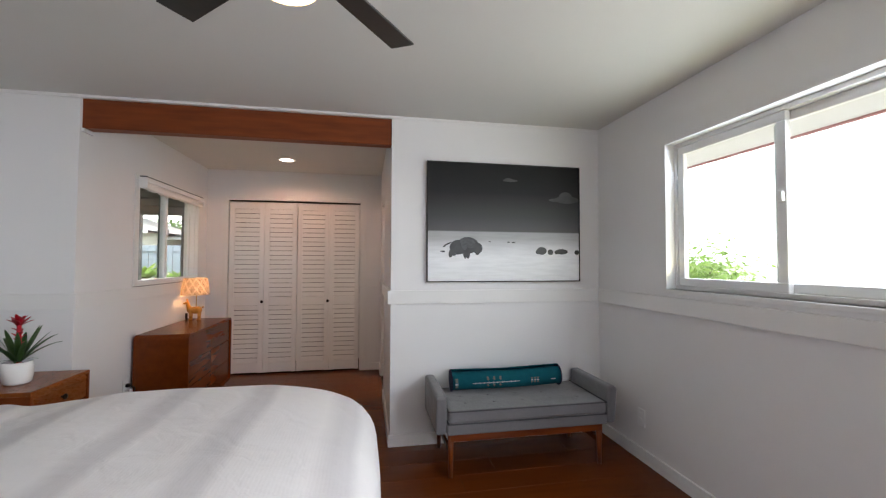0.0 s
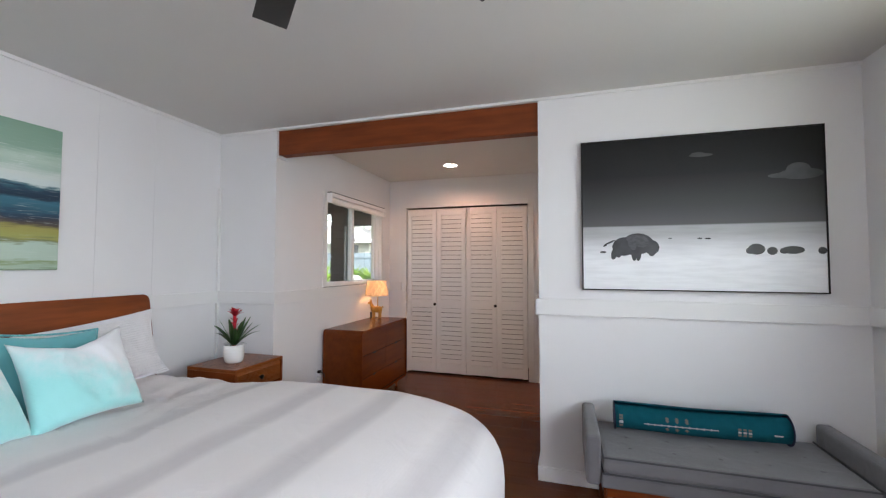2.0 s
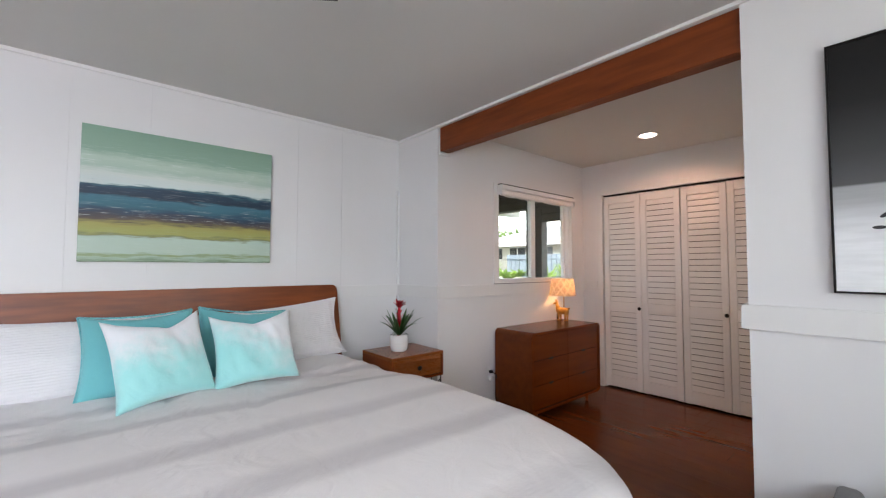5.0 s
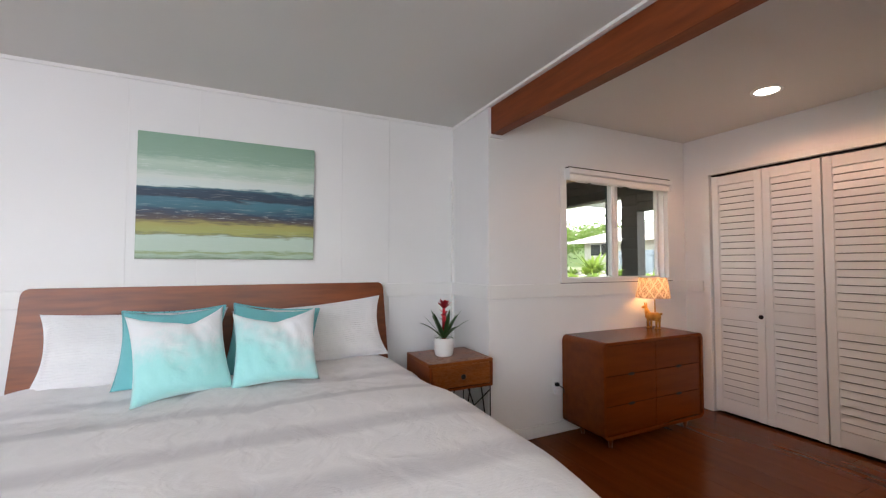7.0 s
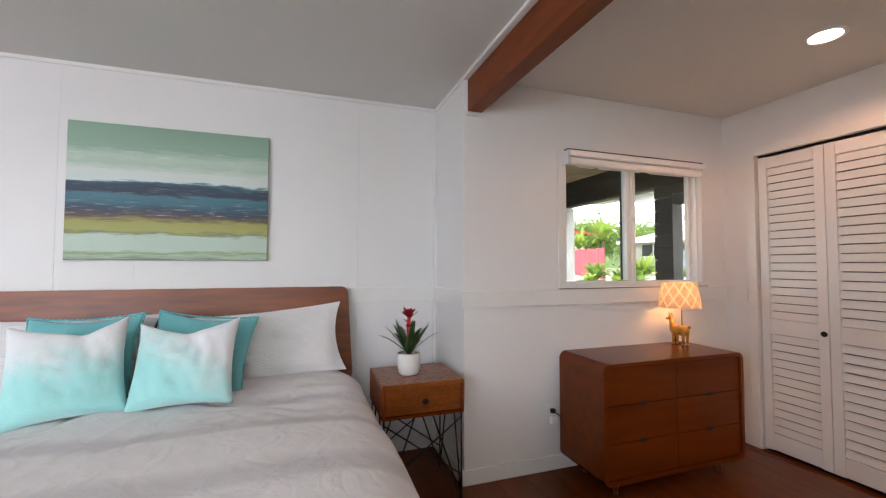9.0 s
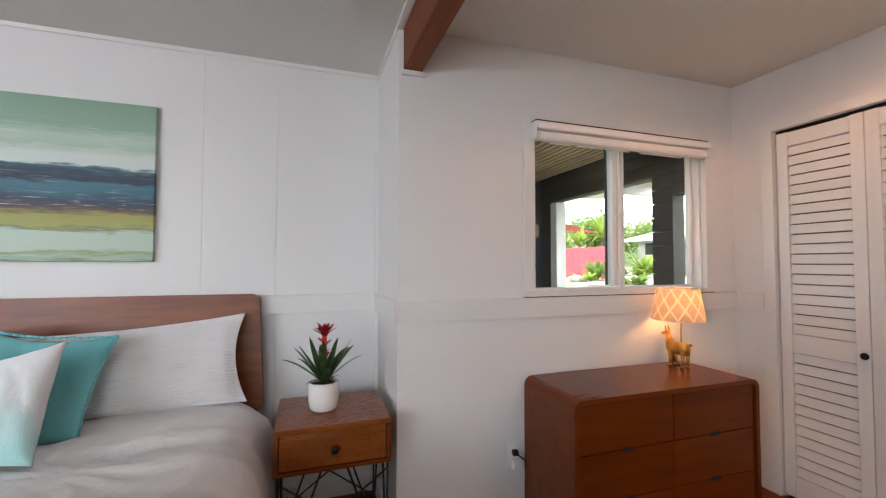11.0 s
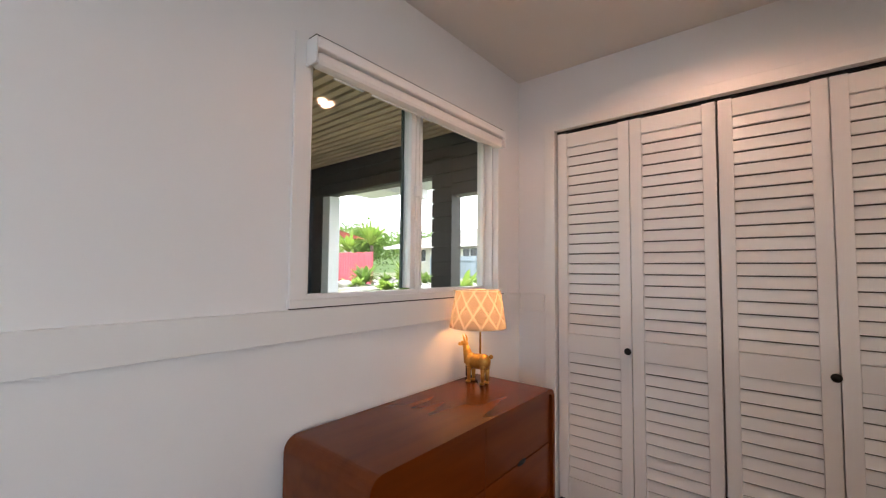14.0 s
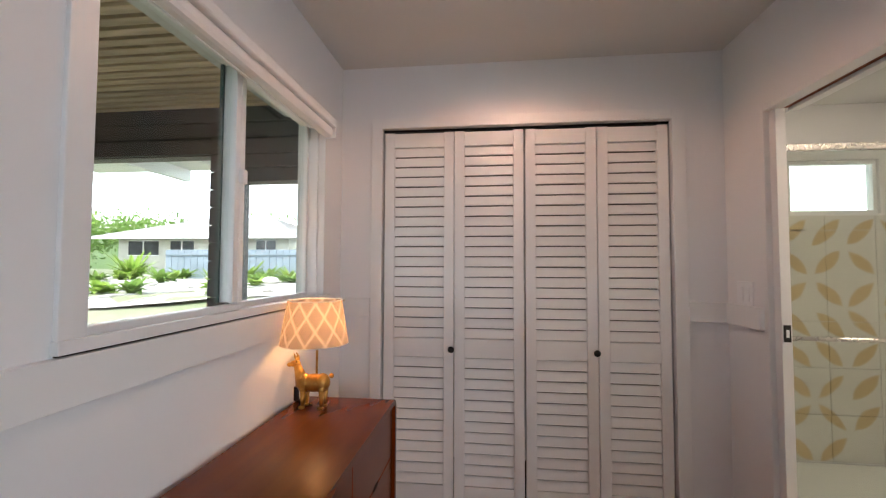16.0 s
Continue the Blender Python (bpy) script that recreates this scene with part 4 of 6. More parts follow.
def photo_material():
    m = mat("prairie_print", (0.5, 0.5, 0.5), 0.5, spec=0.25)
    n, l = m.node_tree.nodes, m.node_tree.links
    b = n["Principled BSDF"]
    tc = n.new("ShaderNodeTexCoord")
    mp = n.new("ShaderNodeMapping")
    mp.inputs["Scale"].default_value = (2.0, 1, 16)
    l.new(tc.outputs["Object"], mp.inputs["Vector"])
    nz = n.new("ShaderNodeTexNoise")
    nz.inputs["Scale"].default_value, nz.inputs["Detail"].default_value = 3.0, 7.0
    l.new(mp.outputs[0], nz.inputs["Vector"])
    sep = n.new("ShaderNodeSeparateXYZ")
    l.new(tc.outputs["Object"], sep.inputs[0])
    mr = n.new("ShaderNodeMapRange")
    mr.inputs["From Min"].default_value, mr.inputs["From Max"].default_value = -0.447, 0.447
    l.new(sep.outputs["Z"], mr.inputs["Value"])
    ramp = n.new("ShaderNodeValToRGB")
    l.new(mr.outputs[0], ramp.inputs["Fac"])
    e = ramp.color_ramp.elements
    stops = ((0.0, 0.86), (0.2, 0.87), (0.29, 0.70), (0.36, 0.44), (0.417, 0.40), (0.425, 0.105), (0.55, 0.060), (0.75, 0.016), (1.0, 0.007))
    e[0].position, e[0].color = 0.0, (0.86, 0.87, 0.88, 1)
    e[1].position, e[1].color = 1.0, (0.008, 0.008, 0.008, 1)
    for p, v in stops[1:-1]:
        e.new(p).color = (v, v * 1.01, v * 1.03, 1)
    grass = n.new("ShaderNodeMapRange")
    grass.inputs["From Min"].default_value, grass.inputs["From Max"].default_value = 0.40, 0.66
    grass.inputs["To Min"].default_value, grass.inputs["To Max"].default_value = 1.02, 0.93
    l.new(nz.outputs["Fac"], grass.inputs["Value"])
    mul = n.new("ShaderNodeMix")
    mul.data_type, mul.blend_type = "RGBA", "MULTIPLY"
    land = n.new("ShaderNodeMath")
    land.operation = "LESS_THAN"
    land.inputs[1].default_value = 0.42
    l.new(mr.outputs[0], land.inputs[0])
    l.new(land.outputs[0], mul.inputs["Factor"])
    l.new(ramp.outputs["Color"], mul.inputs["A"])
    l.new(grass.outputs[0], mul.inputs["B"])
    l.new(mul.outputs["Result"], b.inputs["Base Color"])
    return m


ink = mat("print_ink_dark", (0.012, 0.012, 0.013), 0.4, spot=(0.04, 0.04, 0.042), scale=14, amount=0.8, stretch=(1, 1, 1))
ink_grey = mat("print_ink_grey", (0.030, 0.031, 0.032), 0.4, spot=(0.085, 0.085, 0.085), scale=9, amount=0.6)
photo = thing("framed_print", pose(1.058, N, 1.628), "large dark prairie print in a thin black frame", "picture")
part("print", boxes(((-0.602, -0.030, -0.442), (0.602, -0.006, 0.442))), photo_material(), photo)
for nm, lo, hi in (("frame_side", (-0.609, -0.036, -0.449), (-0.602, -0.001, 0.449)), ("frame_side", (0.602, -0.036, -0.449), (0.609, -0.001, 0.449)),
                   ("frame_bottom", (-0.602, -0.036, -0.449), (0.602, -0.001, -0.442)), ("frame_top", (-0.602, -0.036, 0.442), (0.602, -0.001, 0.449))):
    part(nm, boxes((lo, hi), bevel=0.001), black_metal, photo)


def blot(bm, x, z, a, b, turn=0):
    """A flat ellipse in the plane of the print."""
    m = pose(x, 0, z, 90) @ pose(0, 0, 0, 0, 0, turn) @ Matrix.Diagonal((a, b, 1, 1))
    bmesh.ops.create_circle(bm, cap_ends=True, segments=20, radius=1, matrix=m)


bm = bmesh.new()
for k, (x, z, a, b, turn) in enumerate(((-0.335, -0.185, 0.105, 0.052, 4), (-0.300, -0.175, 0.085, 0.062, 0), (-0.375, -0.190, 0.062, 0.055, 0), (-0.226, -0.196, 0.040, 0.042, 10), (-0.226, -0.226, 0.018, 0.022, 0), (-0.340, -0.205, 0.092, 0.034, 0),
                                       (-0.322, -0.240, 0.013, 0.036, 6), (-0.296, -0.240, 0.014, 0.036, -6), (-0.428, -0.232, 0.017, 0.036, -12), (-0.405, -0.226, 0.018, 0.030, 0), (-0.452, -0.165, 0.034, 0.005, 25), (-0.478, -0.182, 0.012, 0.006, 30), (-0.49, -0.222, 0.018, 0.006, 0))):
    blot(bm, x, z, a, b, turn)
    for v in bm.verts:
        if abs(v.co.y) < 1e-6:
            v.co.y = -0.0305 - 0.00015 * k
part("dark_shape", bm, ink, photo, "dark shape on the pale prairie")
mane = mat("print_ink_mane", (0.055, 0.055, 0.058), 0.4, spot=(0.02, 0.02, 0.021), scale=40, amount=0.9, stretch=(1, 1, 2))
bm = bmesh.new()
for k, (x, z, a, b, turn) in enumerate(((-0.310, -0.148, 0.052, 0.026, -4), (-0.285, -0.160, 0.046, 0.034, -20), (-0.330, -0.172, 0.022, 0.040, 14))):
    blot(bm, x, z, a, b, turn)
    for v in bm.verts:
        if abs(v.co.y) < 1e-6:
            v.co.y = -0.0322 - 0.00015 * k
part("pale_mane", bm, mane, photo, "pale shaggy patch on the dark shape")


def print_mark(name, ovals, material, label):
    """One flat printed shape made of overlapping ellipses."""
    bm = bmesh.new()
    for k, (x, z, a, c) in enumerate(ovals):
        blot(bm, x, z, a, c)
        for v in bm.verts:
            if abs(v.co.y) < 1e-6:
                v.co.y = -0.0305 - 0.00015 * k
    part(name, bm, material, photo, label)


for ovals in (((0.290, -0.212, 0.040, 0.030), (0.258, -0.220, 0.018, 0.018)), ((0.362, -0.222, 0.024, 0.022),), ((0.455, -0.218, 0.052, 0.021), (0.415, -0.222, 0.020, 0.016)), ((0.583, -0.222, 0.019, 0.019),),
              ((0.02, -0.148, 0.012, 0.004),), ((0.06, -0.150, 0.016, 0.004),), ((-0.13, -0.146, 0.010, 0.003),)):
    print_mark("far_shape", ovals, ink, "small dark shape on the far prairie")
print_mark("cloud", ((0.035, 0.325, 0.06, 0.010), (0.02, 0.331, 0.035, 0.012)), ink_grey, "grey cloud in the dark sky")
print_mark("cloud", ((0.50, 0.19, 0.10, 0.030), (0.49, 0.215, 0.055, 0.036), (0.42, 0.185, 0.07, 0.014)), ink_grey, "grey cloud in the dark sky")

# nightstand
ns = thing("nightstand", pose(-1.88, 4.182, 0), "walnut nightstand with one drawer on black wire legs", "nightstand")
for nm, lo, hi, m in (("top", (-0.2, -0.228, 0.626), (0.2, 0.228, 0.648), light_walnut), ("bottom", (-0.2, -0.228, 0.468), (0.2, 0.228, 0.484), wood_y),
                      ("side", (-0.2, -0.228, 0.484), (0.2, -0.210, 0.626), wood_x), ("side", (-0.2, 0.210, 0.484), (0.2, 0.228, 0.626), wood_x), ("back", (-0.2, -0.210, 0.484), (-0.188, 0.210, 0.626), wood_y)):
    part(nm, boxes((lo, hi), bevel=0.003), m, ns)
dr = part("drawer", boxes(((0.176, -0.207, 0.487), (0.194, 0.207, 0.604)), bevel=0.003), light_walnut, ns)
bm = boxes(((0.176, -0.207, 0.605), (0.198, 0.207, 0.622)))
for v in bm.verts:
    if v.co.x > 0.19 and v.co.z > 0.61:
        v.co.x -= 0.014
part("lip", bm, light_walnut, dr, "bevelled upper lip of the drawer")
bm = bmesh.new()
turned(bm, [(0.006, 0), (0.006, 0.010), (0.015, 0.014), (0.017, 0.021), (0.012, 0.026), (0.0, 0.028)], 16, pose(0.194, 0, 0.553, 0, 90))
part("knob", bm, black_metal, dr, "small dark drawer knob", True)
for sx in (-1, 1):
    for sy in (-1, 1):
        bm = bmesh.new()
        a = (sx * 0.185, sy * 0.215, 0.004)
        rod(bm, a, (sx * 0.185, sy * 0.215, 0.468), 0.0045, n=8)
        rod(bm, a, (sx * 0.185, sy * 0.05, 0.468), 0.0045, n=8)
        rod(bm, a, (sx * 0.06, sy * 0.215, 0.468), 0.0045, n=8)
        bmesh.ops.create_uvsphere(bm, u_segments=10, v_segments=6, radius=0.006, matrix=pose(a[0], a[1], 0.006))
        part("leg", bm, black_metal, ns, "black bent wire leg", True)
for sx in (-1, 1):
    bm = bmesh.new()
    rod(bm, (sx * 0.185, -0.215, 0.13), (sx * 0.185, 0.215, 0.44), 0.004, n=8)
    rod(bm, (sx * 0.185, 0.215, 0.13), (sx * 0.185, -0.215, 0.44), 0.004, n=8)
    part("wire_brace", bm, black_metal, ns, "black crossed wire brace", True)

# potted bromeliad
leaf_green = mat("leaf_green", (0.050, 0.125, 0.032), 0.35, spot=(0.10, 0.20, 0.06), scale=14, amount=0.8)
leaf_red = mat("bract_red", (0.66, 0.018, 0.035), 0.35, spot=(0.50, 0.012, 0.025), scale=20, amount=0.7)
white_glaze = mat("white_ceramic", (0.80, 0.79, 0.77), 0.22, scale=6, amount=0.15)
soil = mat("soil", (0.03, 0.02, 0.014), 0.95, scale=60, bump=0.6)
plant = thing("potted_plant", pose(-1.878, 4.145, 0.648), "red bromeliad with dark green leaves in a white pot", "plant")
bm = bmesh.new()
turned(bm, [(0.0, 0), (0.050, 0), (0.060, 0.010), (0.066, 0.045), (0.067, 0.080), (0.064, 0.120), (0.061, 0.122), (0.058, 0.118), (0.059, 0.105)], 36)
part("pot", bm, white_glaze, plant, "rounded white ceramic pot", True)
bm = bmesh.new()
turned(bm, [(0.0, 0.104), (0.059, 0.105)], 24)
part("soil", bm, soil, plant)


def leaf(bm, base, turn, length, rise, droop, width, fold=0.25, n=9):
    """A pointed strap leaf that arches outwards."""
    rows = []
    for i in range(n + 1):
        t = i / n
        r = length * t * (1 - 0.12 * t)
        z = rise * t - droop * t * t
        w = width * (math.sin(math.pi * min(1, 0.25 + 0.75 * t)) ** 0.7) * (1 if t < 0.999 else 0.04)
        ct, st = math.cos(turn), math.sin(turn)
        c = Vector((base[0] + ct * r, base[1] + st * r, base[2] + z))
        sd = Vector((-st, ct, 0))
        rows.append([bm.verts.new(c - sd * w + Vector((0, 0, fold * w))), bm.verts.new(c), bm.verts.new(c + sd * w + Vector((0, 0, fold * w)))])
    for a, b in zip(rows, rows[1:]):
        for k in range(2):
            bm.faces.new((a[k], a[k + 1], b[k + 1], b[k]))


def solid(bm, thick):
    bmesh.ops.solidify(bm, geom=bm.faces[:], thickness=thick)
    return bm


rnd = random.Random(5)
for i in range(14):
    bm = bmesh.new()
    k = i / 14
    up = rnd.random()
    leaf(bm, (0, 0, 0.105), i * 2.399 + rnd.uniform(-0.2, 0.2), 0.225 - 0.135 * k + 0.02 * up, 0.205 + 0.01 * k + 0.03 * up, 0.095 * (1 - k) + 0.02 * up, 0.0135 + 0.005 * rnd.random(), 0.35)
    part("leaf", solid(bm, 0.0012), leaf_green, plant, "", True)
for i in range(4):
    bm = bmesh.new()
    leaf(bm, (0, 0, 0.118), i * 1.6 + 0.4, 0.10, 0.05, 0.045, 0.008, 0.2, 7)
    part("leaf", solid(bm, 0.001), leaf_green, plant, "", True)
bm = bmesh.new()
rod(bm, (0, 0, 0.11), (0, 0, 0.335), 0.014, 0.010, 10)
part("stem", bm, leaf_red, plant, "red flower stem", True)
for i in range(24):
    bm = bmesh.new()
    k = i / 24
    top = i > 7
    leaf(bm, (0, 0, 0.300 + 0.030 * k) if top else (0, 0, 0.205 + 0.011 * i), i * 2.399, (0.088 - 0.05 * k) if top else 0.040, 0.062 if top else 0.040, (0.030 * (1 - k) + 0.02 * rnd.random()) if top else 0.012, 0.0115, 0.4, 6)
    part("bract", solid(bm, 0.001), leaf_red, plant, "", True)

# bench and rolled blanket
bench = thing("bench", pose(0, 0, 0), "grey upholstered bench with low arms on brown wooden legs", "bench")
part("base", boxes(((0.505, 3.925, 0.27), (1.575, 4.42, 0.338)), bevel=0.012), grey_cloth, bench)
part("seat_cushion", boxes(((0.512, 3.918, 0.339), (1.568, 4.42, 0.418)), bevel=0.022), grey_cloth, bench, "button-tufted grey seat cushion")
for x0, x1 in ((0.436, 0.506), (1.574, 1.644)):
    bm = bmesh.new()
    vs = box(bm, (x0, 3.918, 0.27), (x1, 4.425, 0.515), 0.02, None, 3)
    for v in bm.verts:
        if v.co.y < 4.0 and v.co.z < 0.33:
            v.co.y += 0.02
    part("arm", bm, grey_cloth, bench)
bm = bmesh.new()
for z in (0.341, 0.416):
    for a, b in (((0.514, 3.919, z), (1.566, 3.919, z)), ((0.514, 3.919, z), (0.514, 4.42, z)), ((1.566, 3.919, z), (1.566, 4.42, z))):
        rod(bm, a, b, 0.0045, n=6)
part("piping", bm, mat("dark_piping", (0.07, 0.07, 0.075), 0.9), bench, "dark grey piping")
for i in range(5):
    for y in (4.06, 4.20, 4.33):
        bm = bmesh.new()
        bmesh.ops.create_uvsphere(bm, u_segments=10, v_segments=6, radius=0.011, matrix=pose(0.65 + 0.195 * i, y, 0.4175) @ Matrix.Diagonal((1, 1, 0.4, 1)))
        part("button", bm, grey_cloth, bench, "", True)
part("front_rail", boxes(((0.53, 3.95, 0.222), (1.55, 3.975, 0.27)), bevel=0.004), wood_x, bench)
part("back_rail", boxes(((0.53, 4.38, 0.222), (1.55, 4.405, 0.27)), bevel=0.004), wood_x, bench)
for x in (0.537, 1.543):
    part("side_stretcher", boxes(((x - 0.010, 3.99, 0.135), (x + 0.010, 4.39, 0.168)), bevel=0.004), wood_y, bench)
    for y in (3.975, 4.390):
        bm = bmesh.new()
        rod(bm, (x, y, 0), (x, y, 0.27), 0.013, 0.021, 12)
        part("leg", bm, wood_z, bench, "", True)

blanket_teal = mat("blanket_wool", (0.011, 0.165, 0.215), 0.85, spot=(0.009, 0.13, 0.175), scale=30, amount=0.6, bump=0.5, bump_scale=400, spec=0.15)
blanket_edge = mat("blanket_binding", (0.012, 0.022, 0.06), 0.85, scale=30)
wool_white = mat("wool_white", (0.55, 0.60, 0.60), 0.9, scale=40)
wool_grey = mat("wool_grey", (0.22, 0.23, 0.20), 0.9, scale=40)
roll = thing("blanket_roll", pose(1.0, 4.285, 0.419 + 0.079, 0, -0.8, -1), "teal patterned wool blanket rolled up on the bench", "blanket")
bm = bmesh.new()
NS, NL = 150, 16
TURNS = 3.2
grid = []
for j in range(NL + 1):
    x = -0.40 + 0.80 * j / NL
    row = []
    for i in range(NS + 1):
        a = 2 * math.pi * TURNS * i / NS
        r = 0.022 + 0.056 * i / NS
        r *= 1 + 0.015 * noise.noise(Vector((x * 6, a, 0)))
        lift = 0.008 * math.cos(math.pi * (x + 0.4) / 0.8) ** 2
        row.append(bm.verts.new((x, r * math.cos(a + 0.5), r * math.sin(a + 0.5) * 0.96 + lift)))
    grid.append(row)
for j in range(NL):
    for i in range(NS):
        bm.faces.new((grid[j][i], grid[j][i + 1], grid[j + 1][i + 1], grid[j + 1][i]))
bmesh.ops.solidify(bm, geom=bm.faces[:], thickness=0.006)
part("rolled_cloth", bm, blanket_teal, roll, "", True)
for s in (-1, 1):
    bm = bmesh.new()
    turned(bm, [(0.0, 0), (0.074, 0), (0.074, 0.004), (0.0, 0.004)], 28, pose(s * 0.398 - 0.002, 0, 0.006, 0, 90))
    part("end_binding", bm, blanket_edge, roll, "dark folded blanket end")


def motif(material, items, label):
    for x, ang, w, h in items:
        bm = bmesh.new()
        m = Matrix.Translation((0, 0, 0.003)) @ Matrix.Rotation(radians(ang), 4, "X") @ Matrix.Translation((x, -0.0805, 0)) @ Matrix.Rotation(radians(45 if h < 0 else 0), 4, "Y")
        h = abs(h)
        box(bm, (-w / 2, -0.0015, -h / 2), (w / 2, 0.0015, h / 2), 0, m)
        part("woven_motif", bm, material, roll, label)


motif(wool_white, [(-0.24 + 0.032 * i, 3, 0.009, -0.009) for i in range(10)] + [(-0.09, 3, 0.34, 0.0035), (-0.37, 3, 0.02, 0.012), (0.33, 2, 0.035, 0.006)] + [(0.17 + 0.022 * i, 2, 0.014, 0.008) for i in range(3)], "white woven diamond motif")
motif(wool_grey, [(-0.15 + 0.045 * i, a, 0.014, -0.012) for i in range(3) for a in (-22, -14, 16)] + [(0.17 + 0.022 * i, a, 0.013, 0.009) for i in range(3) for a in (-8, 12)] + [(-0.37, a, 0.018, 0.012) for a in (-20, -10, 16)], "grey woven step motif")

# ceiling fan
fan_black = mat("fan_blade_black", (0.018, 0.016, 0.015), 0.45, spot=(0.03, 0.026, 0.022), scale=4, amount=0.6, stretch=(1, 8, 1))
fan = thing("ceiling_fan", pose(-0.20, 2.586, 2.165), "black four-blade ceiling fan with a lit globe", "ceiling fan")
bm = bmesh.new()
turned(bm, [(0.0, 0.235), (0.07, 0.235), (0.07, 0.20), (0.02, 0.185), (0.014, 0.10), (0.014, 0.06), (0.10, 0.045), (0.115, 0.01), (0.115, -0.03), (0.10, -0.045), (0.0, -0.045)], 32)
part("motor", bm, fan_black, fan, "", True)
bm = bmesh.new()
turned(bm, [(0.105, -0.045), (0.108, -0.06), (0.104, -0.085), (0.085, -0.112), (0.05, -0.126), (0.0, -0.132)], 32)
part("globe", bm, glow("globe_glow", (1.0, 0.70, 0.40), 1.7), fan, "glowing frosted lamp globe", True)
for turn in (53, 138, 233, 318):
    bm = bmesh.new()
    box(bm, (0.10, -0.058, -0.004), (0.575, 0.058, 0.004), 0.003)
    for v in bm.verts:
        v.co.y *= 0.82 + 0.32 * (v.co.x - 0.1)
        if v.co.x > 0.5:
            v.co.x += 0.12 * v.co.y
    bmesh.ops.transform(bm, matrix=pose(0, 0, 0.005, 0, 0, turn) @ pose(0, 0, 0, 9), verts=bm.verts)
    part("blade", bm, fan_black, fan)
    bm = bmesh.new()
    box(bm, (0.08, -0.02, -0.006), (0.19, 0.02, 0.006), 0.004, pose(0, 0, 0.012, 0, 0, turn) @ pose(0, 0, 0, 9))
    part("blade_arm", bm, black_metal, fan)

# ---- alcove things ----
down = thing("downlight", pose(-0.822, 5.972, H), "round recessed ceiling downlight, switched on", "downlight")
bm = bmesh.new()
turned(bm, [(0.066, -0.001), (0.066, -0.004), (0.085, -0.006), (0.088, 0.0)], 40)
part("ring", bm, vinyl, down, "white trim ring", True)
bm = bmesh.new()
turned(bm, [(0.0, -0.003), (0.066, -0.003), (0.066, -0.001)], 40)
part("lens", bm, glow("downlight_lens", (1.0, 0.88, 0.80), 9.0), down, "glowing lens")

DXF, DXB, DYA, DYB, DZA, DZB = -1.387, -1.785, 5.095, 6.155, 0.085, 0.735
dresser = thing("dresser", pose(0, 0, 0), "walnut dresser with rounded case and six drawers", "dresser")


def case_ring(inset, r, n=8):
    y0, y1, z0, z1 = DYA + inset, DYB - inset, DZA + inset, DZB - inset
    pts = []
    for cy, cz, a0 in ((y1 - r, z1 - r, 0), (y0 + r, z1 - r, 90), (y0 + r, z0 + r, 180), (y1 - r, z0 + r, 270)):
        for i in range(n + 1):
            a = radians(a0 + 90 * i / n)
            pts.append((cy + r * math.cos(a), cz + r * math.sin(a)))
    return pts


bm = bmesh.new()
outer, inner = case_ring(0, 0.045), case_ring(0.022, 0.026)
k = len(outer)
vo_f = [bm.verts.new((DXF, y, z)) for y, z in outer]
vo_b = [bm.verts.new((DXB, y, z)) for y, z in outer]
vi_f = [bm.verts.new((DXF, y, z)) for y, z in inner]
vi_b = [bm.verts.new((DXF - 0.34, y, z)) for y, z in inner]
for i in range(k):
    j = (i + 1) % k
    bm.faces.new((vo_b[i], vo_b[j], vo_f[j], vo_f[i]))
    bm.faces.new((vo_f[i], vo_f[j], vi_f[j], vi_f[i]))
    bm.faces.new((vi_f[i], vi_f[j], vi_b[j], vi_b[i]))
bm.faces.new(vo_b[::-1])
bm.faces.new(vi_b)
bmesh.ops.recalc_face_normals(bm, faces=bm.faces)
part("case", bm, wood_y, dresser, "walnut case with rounded corners")
iy0, iy1, iz0, iz1 = DYA + 0.026, DYB - 0.026, DZA + 0.026, DZB - 0.026
ym = (iy0 + iy1) / 2
rowz = [iz0, 0.300, 0.503, iz1]
for r in range(3):
    for c in range(2):
        a, b = (iy0, ym - 0.0015) if c == 0 else (ym + 0.0015, iy1)
        z0, z1 = rowz[r] + 0.002, rowz[r + 1] - 0.002
        d = part("drawer", boxes(((DXF - 0.034, a, z0), (DXF - 0.012, b, z1)), bevel=0.002), wood_y, dresser)
        if r < 2:
            # finger pull as a flat dark oval, its hollow's shade put in as colour
            bm = bmesh.new()
            mid = (a + b) / 2
            bmesh.ops.create_uvsphere(bm, u_segments=16, v_segments=8, radius=1, matrix=pose(DXF - 0.0125, mid, z1 + 0.001) @ Matrix.Diagonal((0.004, 0.035, 0.011, 1)))
            part("finger_pull", bm, dark_gap, d, "dark oval painting the shade of a carved finger pull", True)
for x in (DXF - 0.07, DXB + 0.07):
    for y in (DYA + 0.13, DYB - 0.13):
        bm = bmesh.new()
        rod(bm, (x, y, 0), (x, y, DZA + 0.002), 0.013, 0.020, 14)
        part("leg", bm, wood_z, dresser, "", True)

# table lamp: gilded figure, rod, patterned shade
gold = mat("gold_paint", (0.62, 0.36, 0.09), 0.32, 0.9, spot=(0.36, 0.17, 0.035), scale=30, amount=0.8, bump=0.9, bump_scale=190)


